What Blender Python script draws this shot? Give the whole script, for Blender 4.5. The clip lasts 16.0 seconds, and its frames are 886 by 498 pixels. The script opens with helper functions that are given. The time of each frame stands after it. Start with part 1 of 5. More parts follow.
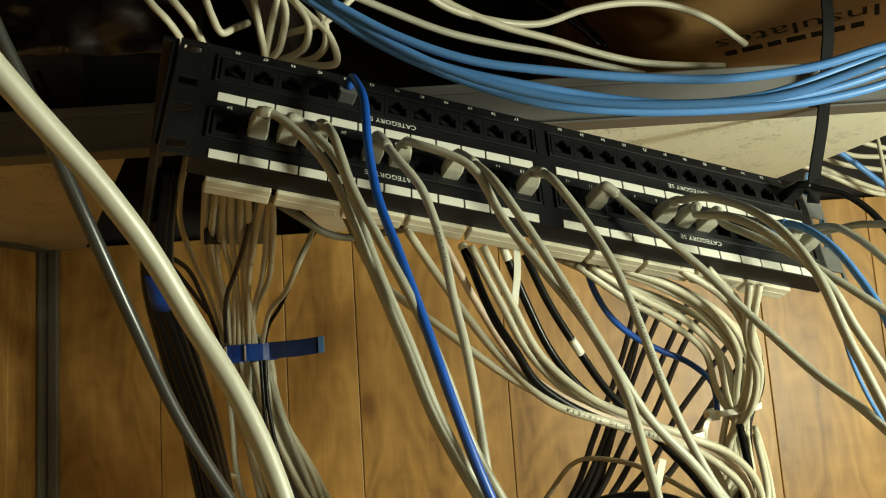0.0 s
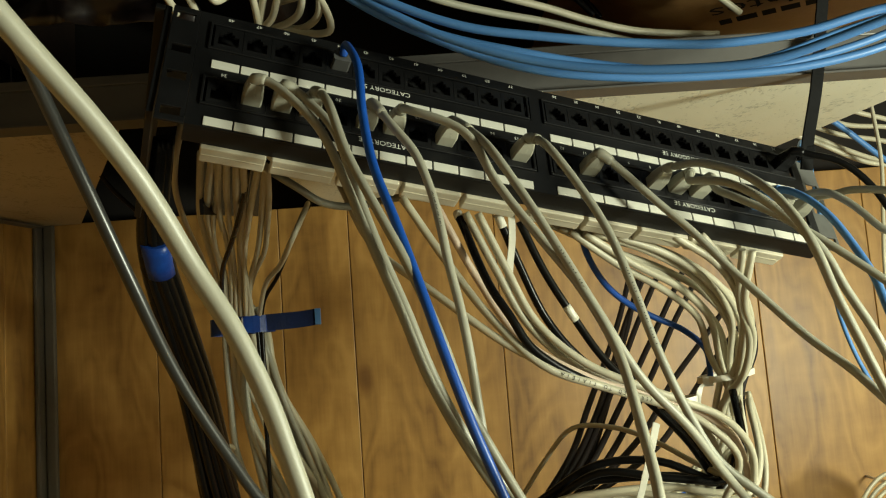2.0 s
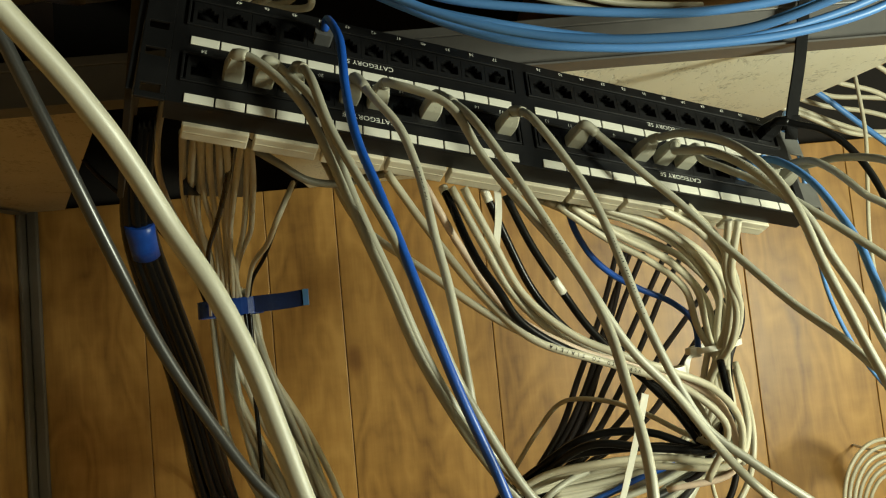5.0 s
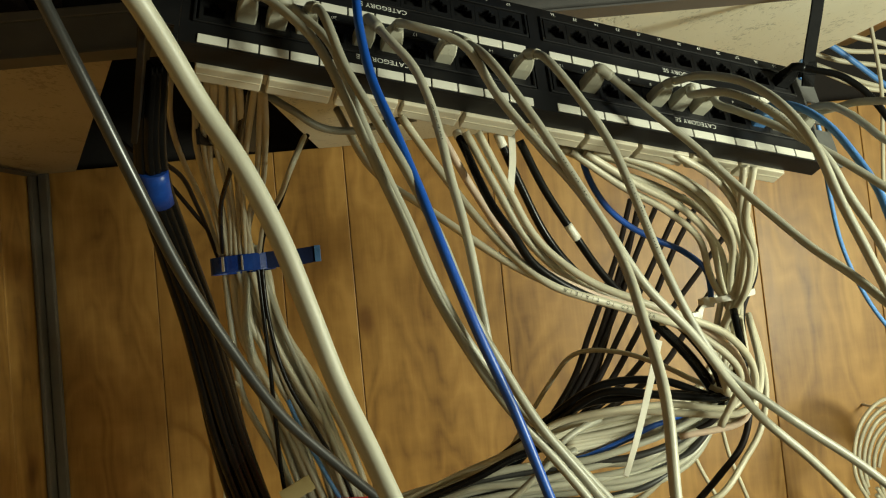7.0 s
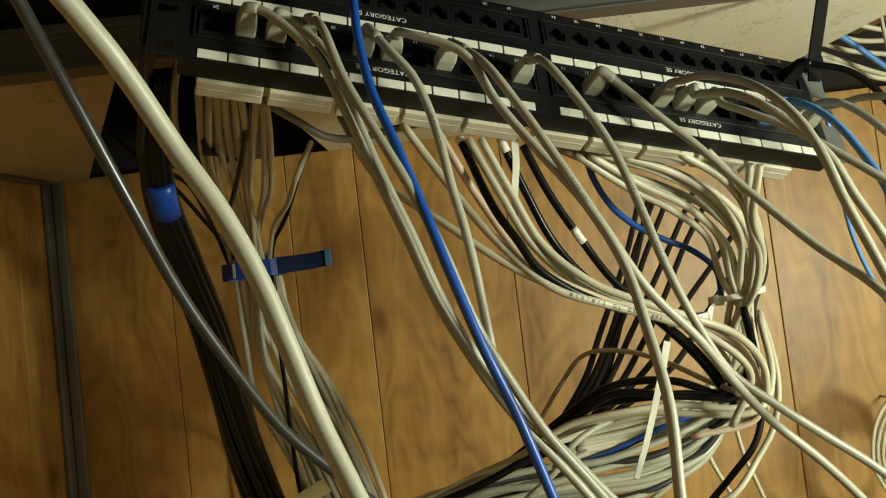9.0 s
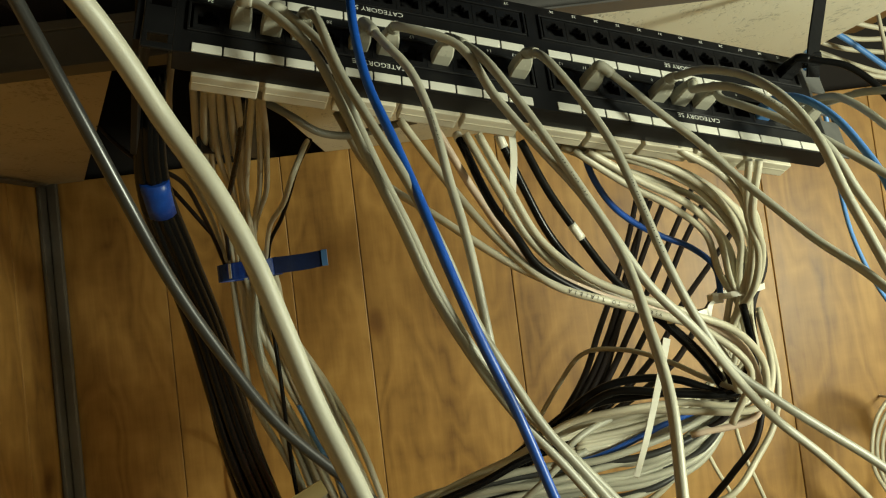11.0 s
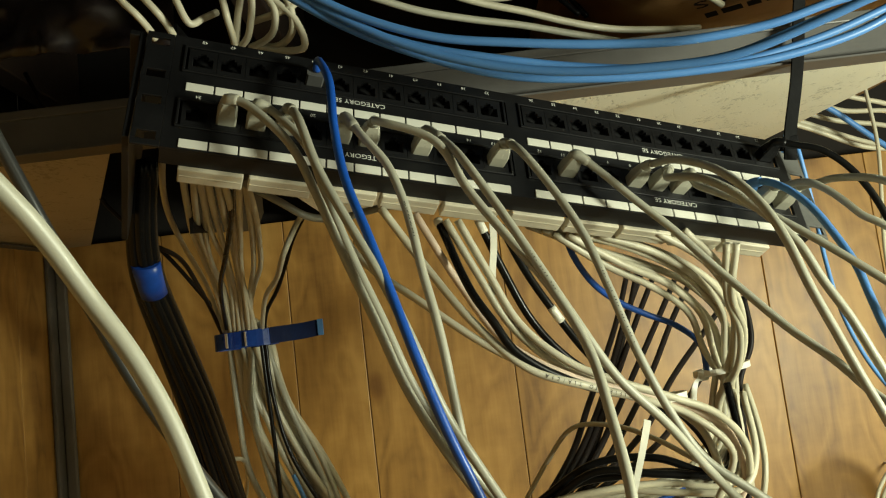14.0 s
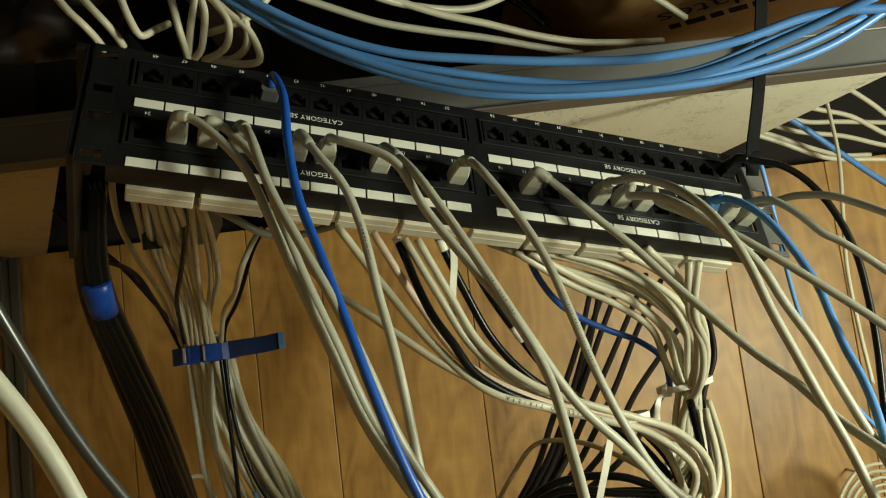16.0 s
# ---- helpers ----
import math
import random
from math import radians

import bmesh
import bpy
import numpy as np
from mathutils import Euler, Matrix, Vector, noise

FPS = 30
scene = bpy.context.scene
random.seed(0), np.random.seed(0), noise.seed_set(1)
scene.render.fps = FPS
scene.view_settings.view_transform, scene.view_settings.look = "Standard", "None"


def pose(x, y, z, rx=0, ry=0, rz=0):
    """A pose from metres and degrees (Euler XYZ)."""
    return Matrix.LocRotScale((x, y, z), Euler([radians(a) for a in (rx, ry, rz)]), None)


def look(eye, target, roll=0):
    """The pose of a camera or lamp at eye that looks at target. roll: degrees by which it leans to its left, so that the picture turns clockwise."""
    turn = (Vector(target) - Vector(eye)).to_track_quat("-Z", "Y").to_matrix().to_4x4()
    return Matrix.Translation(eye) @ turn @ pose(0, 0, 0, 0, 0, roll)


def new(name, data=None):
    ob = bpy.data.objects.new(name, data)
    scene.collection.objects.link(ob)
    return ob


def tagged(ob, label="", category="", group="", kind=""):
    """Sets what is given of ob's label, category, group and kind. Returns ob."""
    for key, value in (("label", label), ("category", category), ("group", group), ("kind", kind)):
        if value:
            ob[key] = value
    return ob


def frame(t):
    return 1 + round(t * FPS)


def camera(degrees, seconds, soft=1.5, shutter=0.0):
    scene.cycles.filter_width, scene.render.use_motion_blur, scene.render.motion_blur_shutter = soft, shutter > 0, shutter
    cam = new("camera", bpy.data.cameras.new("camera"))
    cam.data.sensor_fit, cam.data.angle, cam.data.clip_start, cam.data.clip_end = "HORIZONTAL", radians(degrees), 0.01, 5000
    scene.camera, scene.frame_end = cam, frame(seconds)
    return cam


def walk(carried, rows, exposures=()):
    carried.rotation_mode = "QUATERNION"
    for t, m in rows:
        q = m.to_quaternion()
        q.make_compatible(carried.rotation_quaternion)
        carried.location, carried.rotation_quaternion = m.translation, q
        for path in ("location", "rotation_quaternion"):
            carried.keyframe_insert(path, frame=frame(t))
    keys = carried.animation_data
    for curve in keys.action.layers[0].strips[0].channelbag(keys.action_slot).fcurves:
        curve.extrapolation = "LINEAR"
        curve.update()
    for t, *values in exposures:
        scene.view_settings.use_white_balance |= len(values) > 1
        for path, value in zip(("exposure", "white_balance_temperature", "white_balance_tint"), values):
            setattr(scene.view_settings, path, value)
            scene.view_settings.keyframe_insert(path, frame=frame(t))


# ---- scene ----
cam = camera(56.0, 16.0, soft=1.15)
PATH = [
    (0, (-0.034, 0.014, 1.894), (0.011, 1.993, 2.181), -3.9),
    (0.5, (-0.04, 0.01, 1.891), (-0.007, 1.99, 2.166), -3.7),
    (1, (-0.036, 0.009, 1.887), (0.003, 1.992, 2.144), -3.9),
    (1.5, (-0.035, 0.011, 1.888), (0.011, 1.996, 2.128), -4.1),
    (2, (-0.034, 0.012, 1.887), (0.017, 1.998, 2.12), -4.3),
    (2.5, (-0.032, 0.014, 1.885), (0.019, 2.001, 2.104), -4.5),
    (3, (-0.032, 0.011, 1.884), (0.022, 2.0, 2.092), -4.6),
    (3.5, (-0.034, 0.014, 1.885), (0.019, 2.003, 2.084), -4.7),
    (4, (-0.029, 0.015, 1.884), (0.029, 2.006, 2.072), -4.9),
    (6.3, (-0.04, 0.006, 1.876), (0.049, 1.995, 2.065), -5.9),
    (6.5, (-0.036, 0.002, 1.873), (0.019, 1.993, 2.057), -5.4),
    (7, (-0.039, 0.016, 1.866), (0.012, 2.011, 1.988), -5.5),
    (7.5, (-0.045, 0.019, 1.872), (-0.016, 2.016, 1.982), -5.6),
    (8, (-0.048, 0.019, 1.871), (-0.044, 2.016, 1.976), -5.8),
    (8.5, (-0.027, 0.009, 1.872), (-0.022, 2.006, 1.982), -6.4),
    (9, (-0.031, 0.015, 1.873), (-0.02, 2.012, 1.986), -6.7),
    (11.5, (-0.032, 0.02, 1.868), (-0.012, 2.015, 1.993), -6.9),
    (12, (-0.036, 0.017, 1.871), (-0.029, 2.013, 2.004), -6.7),
    (12.5, (-0.049, 0.001, 1.873), (-0.058, 1.995, 2.021), -6.5),
    (13, (-0.035, -0.004, 1.874), (-0.051, 1.99, 2.035), -6.6),
    (13.5, (-0.013, 0.022, 1.892), (-0.022, 2.007, 2.13), -6.4),
    (14, (-0.008, 0.006, 1.887), (-0.007, 1.991, 2.131), -6.8),
    (14.5, (-0.007, 0.007, 1.885), (0.014, 1.992, 2.128), -7.2),
    (15, (-0.009, 0.009, 1.884), (0.021, 1.995, 2.12), -7.1),
    (15.5, (0.001, 0.013, 1.889), (0.063, 1.998, 2.127), -7.1),
    (16, (0.0, 0.016, 1.899), (0.074, 2.0, 2.137), -7.1),
]
walk(cam, [(t, look(eye, target, roll)) for t, eye, target, roll in PATH], exposures=[(0.0, 0.22), (1.0, -0.02), (4.0, 0.06), (7.0, 0.0), (11.5, 0.0), (13.5, 0.1), (14.5, 0.08), (16.0, -0.12)])

# ---------------------------------------------------------------- world and lights
world = bpy.data.worlds.new("dim_room")
world.use_nodes = True
world.node_tree.nodes["Background"].inputs[0].default_value = (1.0, 0.82, 0.6, 1)
world.node_tree.nodes["Background"].inputs[1].default_value = 0.006
scene.world = world


def lamp(name, kind, place, target, power, color, size):
    data = bpy.data.lights.new(name, kind)
    data.energy, data.color = power, color
    if kind == "AREA":
        data.shape, data.size = "DISK", size
    else:
        data.shadow_soft_size = size
    ob = new(name, data)
    ob.matrix_world = look(place, target)
    return ob


# a warm work lamp hanging to the right, just under the ceiling
lamp("work_lamp", "POINT", (0.86, 0.06, 1.82), (0.2, 0.85, 1.95), 56.0, (0.925, 0.98, 0.77), 0.09)
# dim fill added behind the viewer; it stands for no known lamp
lamp("room_fill", "AREA", (0.35, -1.3, 1.7), (0.1, 0.8, 1.9), 0.45, (0.97, 0.95, 0.74), 0.6)

# ---------------------------------------------------------------- materials


def material(name, color, rough=0.5, metal=0.0, spec=0.5):
    m = bpy.data.materials.new(name)
    m.use_nodes = True
    b = m.node_tree.nodes["Principled BSDF"]
    b.inputs["Base Color"].default_value = (*color, 1)
    b.inputs["Roughness"].default_value = rough
    b.inputs["Metallic"].default_value = metal
    b.inputs["Specular IOR Level"].default_value = spec
    return m


def node(m, kind, **inputs):
    n = m.node_tree.nodes.new(kind)
    for k, v in inputs.items():
        n.inputs[k.replace("_", " ")].default_value = v
    return n


def join(m, a, out, b, inp):
    m.node_tree.links.new(a.outputs[out], b.inputs[inp])


def ramp(m, stops):
    r = m.node_tree.nodes.new("ShaderNodeValToRGB")
    e = r.color_ramp.elements
    e[0].position, e[0].color = stops[0][0], (*stops[0][1], 1)
    e[1].position, e[1].color = stops[-1][0], (*stops[-1][1], 1)
    for p, c in stops[1:-1]:
        x = e.new(p)
        x.color = (*c, 1)
    return r


def coords(m, scale=(1, 1, 1), space="Object", turn=(0, 0, 0)):
    tc = m.node_tree.nodes.new("ShaderNodeTexCoord")
    mp = m.node_tree.nodes.new("ShaderNodeMapping")
    mp.inputs["Scale"].default_value = scale
    mp.inputs["Rotation"].default_value = turn
    join(m, tc, space, mp, "Vector")
    return mp


def bump(m, src, out, strength, dist):
    b = node(m, "ShaderNodeBump", Strength=strength, Distance=dist)
    join(m, src, out, b, "Height")
    join(m, b, "Normal", m.node_tree.nodes["Principled BSDF"], "Normal")
    return b


def speckled(name, c1, c2, rough, scale=60.0, detail=6.0, metal=0.0, relief=0.1, dist=0.0005, vary=0.0, spec=0.5):
    """Two-scale mottled surface: broad stains and fine grain."""
    m = material(name, c1, rough, metal, spec)
    p = m.node_tree.nodes["Principled BSDF"]
    mp = coords(m)
    fine = node(m, "ShaderNodeTexNoise", Scale=scale, Detail=detail, Roughness=0.65)
    broad = node(m, "ShaderNodeTexNoise", Scale=scale / 9, Detail=3.0, Roughness=0.6)
    join(m, mp, "Vector", fine, "Vector"), join(m, mp, "Vector", broad, "Vector")
    mix = node(m, "ShaderNodeMath")
    mix.operation = "MULTIPLY_ADD"
    mix.inputs[1].default_value = 0.45
    join(m, fine, "Fac", mix, 0), join(m, broad, "Fac", mix, 2)
    r = ramp(m, [(0.5, c1), (0.95, c2)])
    join(m, mix, "Value", r, "Fac")
    last = r
    if vary:
        info = m.node_tree.nodes.new("ShaderNodeObjectInfo")
        mr = node(m, "ShaderNodeMapRange")
        mr.inputs["To Min"].default_value, mr.inputs["To Max"].default_value = 1 - vary, 1 + vary
        join(m, info, "Random", mr, "Value")
        hs = node(m, "ShaderNodeHueSaturation")
        join(m, mr, "Result", hs, "Value"), join(m, r, "Color", hs, "Color")
        last = hs
    join(m, last, "Color", p, "Base Color")
    rr = node(m, "ShaderNodeMapRange")
    rr.inputs["To Min"].default_value, rr.inputs["To Max"].default_value = max(0.05, rough - 0.1), min(1, rough + 0.15)
    join(m, broad, "Fac", rr, "Value"), join(m, rr, "Result", p, "Roughness")
    bump(m, fine, "Fac", relief, dist)
    return m


def wood_panel():
    """Printed plywood panelling: long vertical grain, cathedral figure, small knots and scuffs."""
    m = material("wood_panelling", (0.3, 0.14, 0.04), 0.5, 0.0, 0.5)
    p = m.node_tree.nodes["Principled BSDF"]
    info = m.node_tree.nodes.new("ShaderNodeObjectInfo")
    shift = node(m, "ShaderNodeVectorMath")
    shift.operation = "SCALE"
    shift.inputs[0].default_value = (7.3, 0.0, 11.7)
    join(m, info, "Random", shift, "Scale")
    tc = m.node_tree.nodes.new("ShaderNodeTexCoord")
    add = node(m, "ShaderNodeVectorMath")
    join(m, tc, "Object", add, 0), join(m, shift, "Vector", add, 1)

    def scaled(sx, sy, sz):
        mp = m.node_tree.nodes.new("ShaderNodeMapping")
        mp.inputs["Scale"].default_value = (sx, sy, sz)
        join(m, add, "Vector", mp, "Vector")
        return mp

    warp = node(m, "ShaderNodeTexNoise", Scale=1.0, Detail=3.0, Roughness=0.5)
    join(m, scaled(7, 7, 2.4), "Vector", warp, "Vector")
    fig = node(m, "ShaderNodeMath")
    fig.operation = "MULTIPLY"
    fig.inputs[1].default_value = 14.0
    join(m, warp, "Fac", fig, 0)
    rings = node(m, "ShaderNodeMath")
    rings.operation = "PINGPONG"
    rings.inputs[1].default_value = 0.5
    join(m, fig, "Value", rings, 0)
    grain = node(m, "ShaderNodeTexNoise", Scale=1.0, Detail=8.0, Roughness=0.7)
    join(m, scaled(260, 260, 9), "Vector", grain, "Vector")
    broad = node(m, "ShaderNodeTexNoise", Scale=1.0, Detail=4.0, Roughness=0.6)
    join(m, scaled(13, 13, 2.0), "Vector", broad, "Vector")
    a = node(m, "ShaderNodeMath")
    a.operation = "MULTIPLY_ADD"
    a.inputs[1].default_value = 0.3
    join(m, rings, "Value", a, 0), join(m, broad, "Fac", a, 2)
    fleck = node(m, "ShaderNodeTexNoise", Scale=1.0, Detail=5.0, Roughness=0.6)
    join(m, scaled(14, 14, 42), "Vector", fleck, "Vector")
    c = node(m, "ShaderNodeMath")
    c.operation = "MULTIPLY_ADD"
    c.inputs[1].default_value = 0.26
    join(m, fleck, "Fac", c, 0), join(m, a, "Value", c, 2)
    b = node(m, "ShaderNodeMath")
    b.operation = "MULTIPLY_ADD"
    b.inputs[1].default_value = 0.22
    join(m, grain, "Fac", b, 0), join(m, c, "Value", b, 2)
    r = ramp(m, [(0.52, (0.14, 0.066, 0.014)), (0.68, (0.27, 0.137, 0.031)), (0.84, (0.37, 0.196, 0.046)), (1.0, (0.46, 0.258, 0.067))])
    join(m, b, "Value", r, "Fac")
    spots = node(m, "ShaderNodeTexVoronoi", Scale=1.0)
    join(m, scaled(5.5, 5.5, 3.2), "Vector", spots, "Vector")
    knot = ramp(m, [(0.0, (0.28, 0.2, 0.14)), (0.05, (0.55, 0.45, 0.36)), (0.1, (1, 1, 1))])
    join(m, spots, "Distance", knot, "Fac")
    mul = m.node_tree.nodes.new("ShaderNodeMix")
    mul.data_type, mul.blend_type = "RGBA", "MULTIPLY"
    mul.inputs["Factor"].default_value = 0.8
    join(m, r, "Color", mul, 6), join(m, knot, "Color", mul, 7)
    m.node_tree.links.new(mul.outputs[2], p.inputs["Base Color"])
    rr = node(m, "ShaderNodeMapRange")
    rr.inputs["To Min"].default_value, rr.inputs["To Max"].default_value = 0.36, 0.52
    join(m, broad, "Fac", rr, "Value"), join(m, rr, "Result", p, "Roughness")
    bump(m, grain, "Fac", 0.12, 0.0006)
    return m


def tile_stuff(name, c1, c2):
    """Mineral-fibre ceiling tile: cream face with fissures and pin holes."""
    m = material(name, c1, 0.9)
    p = m.node_tree.nodes["Principled BSDF"]
    mp = coords(m, (1.2, 0.55, 1))
    vor = node(m, "ShaderNodeTexNoise", Scale=190.0, Detail=4.0, Roughness=0.7)
    gate = node(m, "ShaderNodeTexNoise", Scale=28.0, Detail=3.0)
    stain = node(m, "ShaderNodeTexNoise", Scale=5.0, Detail=4.0)
    for n in (vor, gate, stain):
        join(m, mp, "Vector", n, "Vector")
    s = node(m, "ShaderNodeMath")
    s.operation = "MULTIPLY_ADD"
    s.inputs[1].default_value = 0.5
    join(m, gate, "Fac", s, 0), join(m, vor, "Fac", s, 2)
    pit = ramp(m, [(0.6, (0, 0, 0)), (0.67, (1, 1, 1))])
    join(m, s, "Value", pit, "Fac")
    base = ramp(m, [(0.3, c1), (0.7, c2)])
    join(m, stain, "Fac", base, "Fac")
    mix = m.node_tree.nodes.new("ShaderNodeMix")
    mix.data_type, mix.blend_type = "RGBA", "MULTIPLY"
    mix.inputs["Factor"].default_value = 0.28
    join(m, base, "Color", mix, 6), join(m, pit, "Color", mix, 7)
    m.node_tree.links.new(mix.outputs[2], p.inputs["Base Color"])
    bump(m, pit, "Color", 0.55, 0.0018)
    return m


WOOD = wood_panel()
GROOVE = speckled("groove_brown", (0.045, 0.02, 0.006), (0.085, 0.04, 0.012), 0.7, 40)
TILE = tile_stuff("ceiling_tile", (0.75, 0.72, 0.54), (0.83, 0.81, 0.65))
# tan tile; the shade at that end is also put into its colour
SHADED_TAN_TILE = tile_stuff("shaded_tan_ceiling_tile", (0.4, 0.325, 0.195), (0.5, 0.42, 0.27))
TILE_EDGE = speckled("tile_core", (0.2, 0.14, 0.08), (0.36, 0.27, 0.16), 0.95, 120, relief=0.4, dist=0.001)
GRID = speckled("grey_painted_steel", (0.085, 0.082, 0.077), (0.13, 0.125, 0.116), 0.45, 50, relief=0.05, metal=0.2)
TRIM = speckled("grey_brown_moulding", (0.09, 0.078, 0.062), (0.15, 0.132, 0.106), 0.45, 40)
BLACK_STEEL = speckled("black_panel_steel", (0.0025, 0.0025, 0.0027), (0.006, 0.006, 0.0063), 0.45, 220, relief=0.15, dist=0.0002, spec=0.38)
BLACK_PLASTIC = speckled("black_port_plastic", (0.0025, 0.0025, 0.0027), (0.006, 0.006, 0.0063), 0.44, 90, relief=0.05, spec=0.4)
GREY_EAR = speckled("dull_grey_ear", (0.06, 0.06, 0.056), (0.11, 0.11, 0.102), 0.5, 120, relief=0.12, dist=0.0002)
DEEP_BLACK = material("port_inside", (0.003, 0.003, 0.003), 0.7)
LABEL = speckled("label_paper", (0.53, 0.52, 0.445), (0.62, 0.61, 0.53), 0.6, 45, relief=0.03)
PRINT = material("white_print", (0.62, 0.62, 0.56), 0.6)
DARK_PRINT = material("dark_print", (0.018, 0.016, 0.014), 0.9, 0.0, 0.1)
IVORY = speckled("ivory_block_plastic", (0.43, 0.39, 0.285), (0.55, 0.505, 0.385), 0.38, 70, vary=0.05)
GREY_CABLE = speckled("grey_cable_jacket", (0.265, 0.255, 0.195), (0.36, 0.35, 0.275), 0.4, 45, relief=0.06, vary=0.13)
CREAM_CABLE = speckled("cream_cable_jacket", (0.395, 0.365, 0.265), (0.5, 0.465, 0.345), 0.4, 45, relief=0.06, vary=0.12)
PINK_CABLE = speckled("faded_pinkish_jacket", (0.5, 0.38, 0.28), (0.58, 0.45, 0.34), 0.45, 45, relief=0.06)
BLUE_CABLE = speckled("blue_cable_jacket", (0.005, 0.05, 0.29), (0.01, 0.085, 0.4), 0.36, 45, relief=0.06)
SKY_CABLE = speckled("light_blue_cable_jacket", (0.06, 0.19, 0.48), (0.09, 0.25, 0.55), 0.4, 45, relief=0.06, vary=0.1)
BLACK_CABLE = speckled("black_cable_jacket", (0.003, 0.003, 0.003), (0.006, 0.006, 0.006), 0.24, 45, relief=0.06, spec=0.18)
SLATE_CABLE = speckled("slate_cable_jacket", (0.014, 0.014, 0.0132), (0.03, 0.03, 0.027), 0.32, 45, relief=0.06, spec=0.55)
DARK_CABLE = speckled("dark_brown_cable_jacket", (0.008, 0.006, 0.0055), (0.015, 0.011, 0.0095), 0.45, 45, relief=0.06, spec=0.12)
VELCRO = speckled("blue_hook_tape", (0.004, 0.024, 0.16), (0.009, 0.05, 0.25), 0.28, 300, relief=0.25, dist=0.0004, spec=0.2)
HOOKS = speckled("dark_hook_face", (0.002, 0.006, 0.03), (0.004, 0.012, 0.055), 0.6, 300, relief=0.3, dist=0.0003, spec=0.1)
STRAP = speckled("black_webbing", (0.005, 0.005, 0.005), (0.011, 0.011, 0.011), 0.85, 300, relief=0.6, dist=0.0006, spec=0.1)
NYLON = speckled("white_nylon", (0.68, 0.66, 0.55), (0.76, 0.74, 0.64), 0.4, 60)
CLEAR = speckled("smoky_clear_plastic", (0.05, 0.05, 0.048), (0.1, 0.1, 0.095), 0.1, 60)
KRAFT = speckled("kraft_facing", (0.33, 0.175, 0.055), (0.5, 0.3, 0.115), 0.6, 22, relief=0.5, dist=0.004)
# brown joist timber, darkened further for the shade above the ceiling
SHADED_JOIST = speckled("shaded_joist_wood", (0.022, 0.011, 0.007), (0.045, 0.025, 0.014), 0.8, 30, relief=0.5, dist=0.002)
# near black: the darkness of the open ceiling is put into the colour
PLENUM_SHADE = speckled("plenum_shade_boards", (0.008, 0.006, 0.0045), (0.016, 0.012, 0.009), 0.9, 20, relief=0.4, dist=0.002)
PAINT = speckled("tan_room_paint", (0.42, 0.36, 0.26), (0.5, 0.44, 0.33), 0.8, 12)
WHITE_PAINT = speckled("dull_room_paint", (0.3, 0.27, 0.21), (0.38, 0.34, 0.27), 0.7, 12)
RED = speckled("red_package_card", (0.5, 0.03, 0.03), (0.6, 0.05, 0.05), 0.4, 30)
METAL = material("bright_screw_metal", (0.55, 0.55, 0.55), 0.3, 1.0)

# ---------------------------------------------------------------- mesh tools


def part(name, bm, mat, parent=None, label=""):
    me = bpy.data.meshes.new(name)
    bm.normal_update()
    bm.to_mesh(me)
    bm.free()
    if mat:
        me.materials.append(mat)
    ob = new(name, me)
    if parent:
        ob.parent = parent
    if label:
        ob["label"] = label
    return ob


def thing(name, label, category, group="", kind="", m=None):
    ob = new(name)
    ob.empty_display_size = 0.02
    if m is not None:
        ob.matrix_basis = m
    return tagged(ob, label, category, group, kind)


def box(bm, lo, hi, bevel=0.0, m=None):
    lo, hi = Vector(lo), Vector(hi)
    r = bmesh.ops.create_cube(bm, size=1.0, matrix=Matrix.Translation((lo + hi) / 2) @ Matrix.Diagonal((*(hi - lo), 1)))
    vs = r["verts"]
    if bevel:
        es = list({e for v in vs for e in v.link_edges})
        out = bmesh.ops.bevel(bm, geom=es, offset=bevel, segments=2, affect="EDGES", profile=0.5)
        vs = list({v for f in out["faces"] for v in f.verts} | {v for v in vs if v.is_valid})
    if m is not None:
        bmesh.ops.transform(bm, matrix=m, verts=vs)
    return vs


def boxed(name, lo, hi, mat, parent=None, bevel=0.0, label="", m=None):
    bm = bmesh.new()
    box(bm, lo, hi, bevel, m)
    return part(name, bm, mat, parent, label)


def smooth(pts, per=7):
    """A Catmull-Rom run through the points."""
    p = [Vector(q) for q in pts]
    p = [2 * p[0] - p[1]] + p + [2 * p[-1] - p[-2]]
    out = []
    for i in range(1, len(p) - 2):
        a, b, c, d = p[i - 1 : i + 3]
        for k in range(per):
            t = k / per
            out.append(0.5 * (2 * b + (c - a) * t + (2 * a - 5 * b + 4 * c - d) * t * t + (3 * b - a - 3 * c + d) * t**3))
    out.append(p[-2].copy())
    return out


def tube(bm, run, radius, sides=9, flat=1.0, cap=True):
    """Sweeps a round (or flattened) section along a run; radius may be a function of the way along."""
    up = Vector((0.3, 0.2, 1)).normalized()
    rings, n = [], len(run)
    side = None
    for i, q in enumerate(run):
        d = (run[min(i + 1, n - 1)] - run[max(i - 1, 0)]).normalized()
        if side is None:
            side = d.cross(up)
            if side.length < 0.05:
                side = d.cross(Vector((1, 0, 0)))
        side = (side - d * side.dot(d)).normalized()
        other = d.cross(side)
        r = radius(i / (n - 1)) if callable(radius) else radius
        rings.append([bm.verts.new(q + side * (r * math.cos(a)) + other * (r * flat * math.sin(a))) for a in (2 * math.pi * k / sides for k in range(sides))])
    for a, b in zip(rings, rings[1:]):
        for k in range(sides):
            f = bm.faces.new((a[k], a[(k + 1) % sides], b[(k + 1) % sides], b[k]))
            f.smooth = True
    if cap:
        bm.faces.new(rings[0][::-1])
        bm.faces.new(rings[-1])


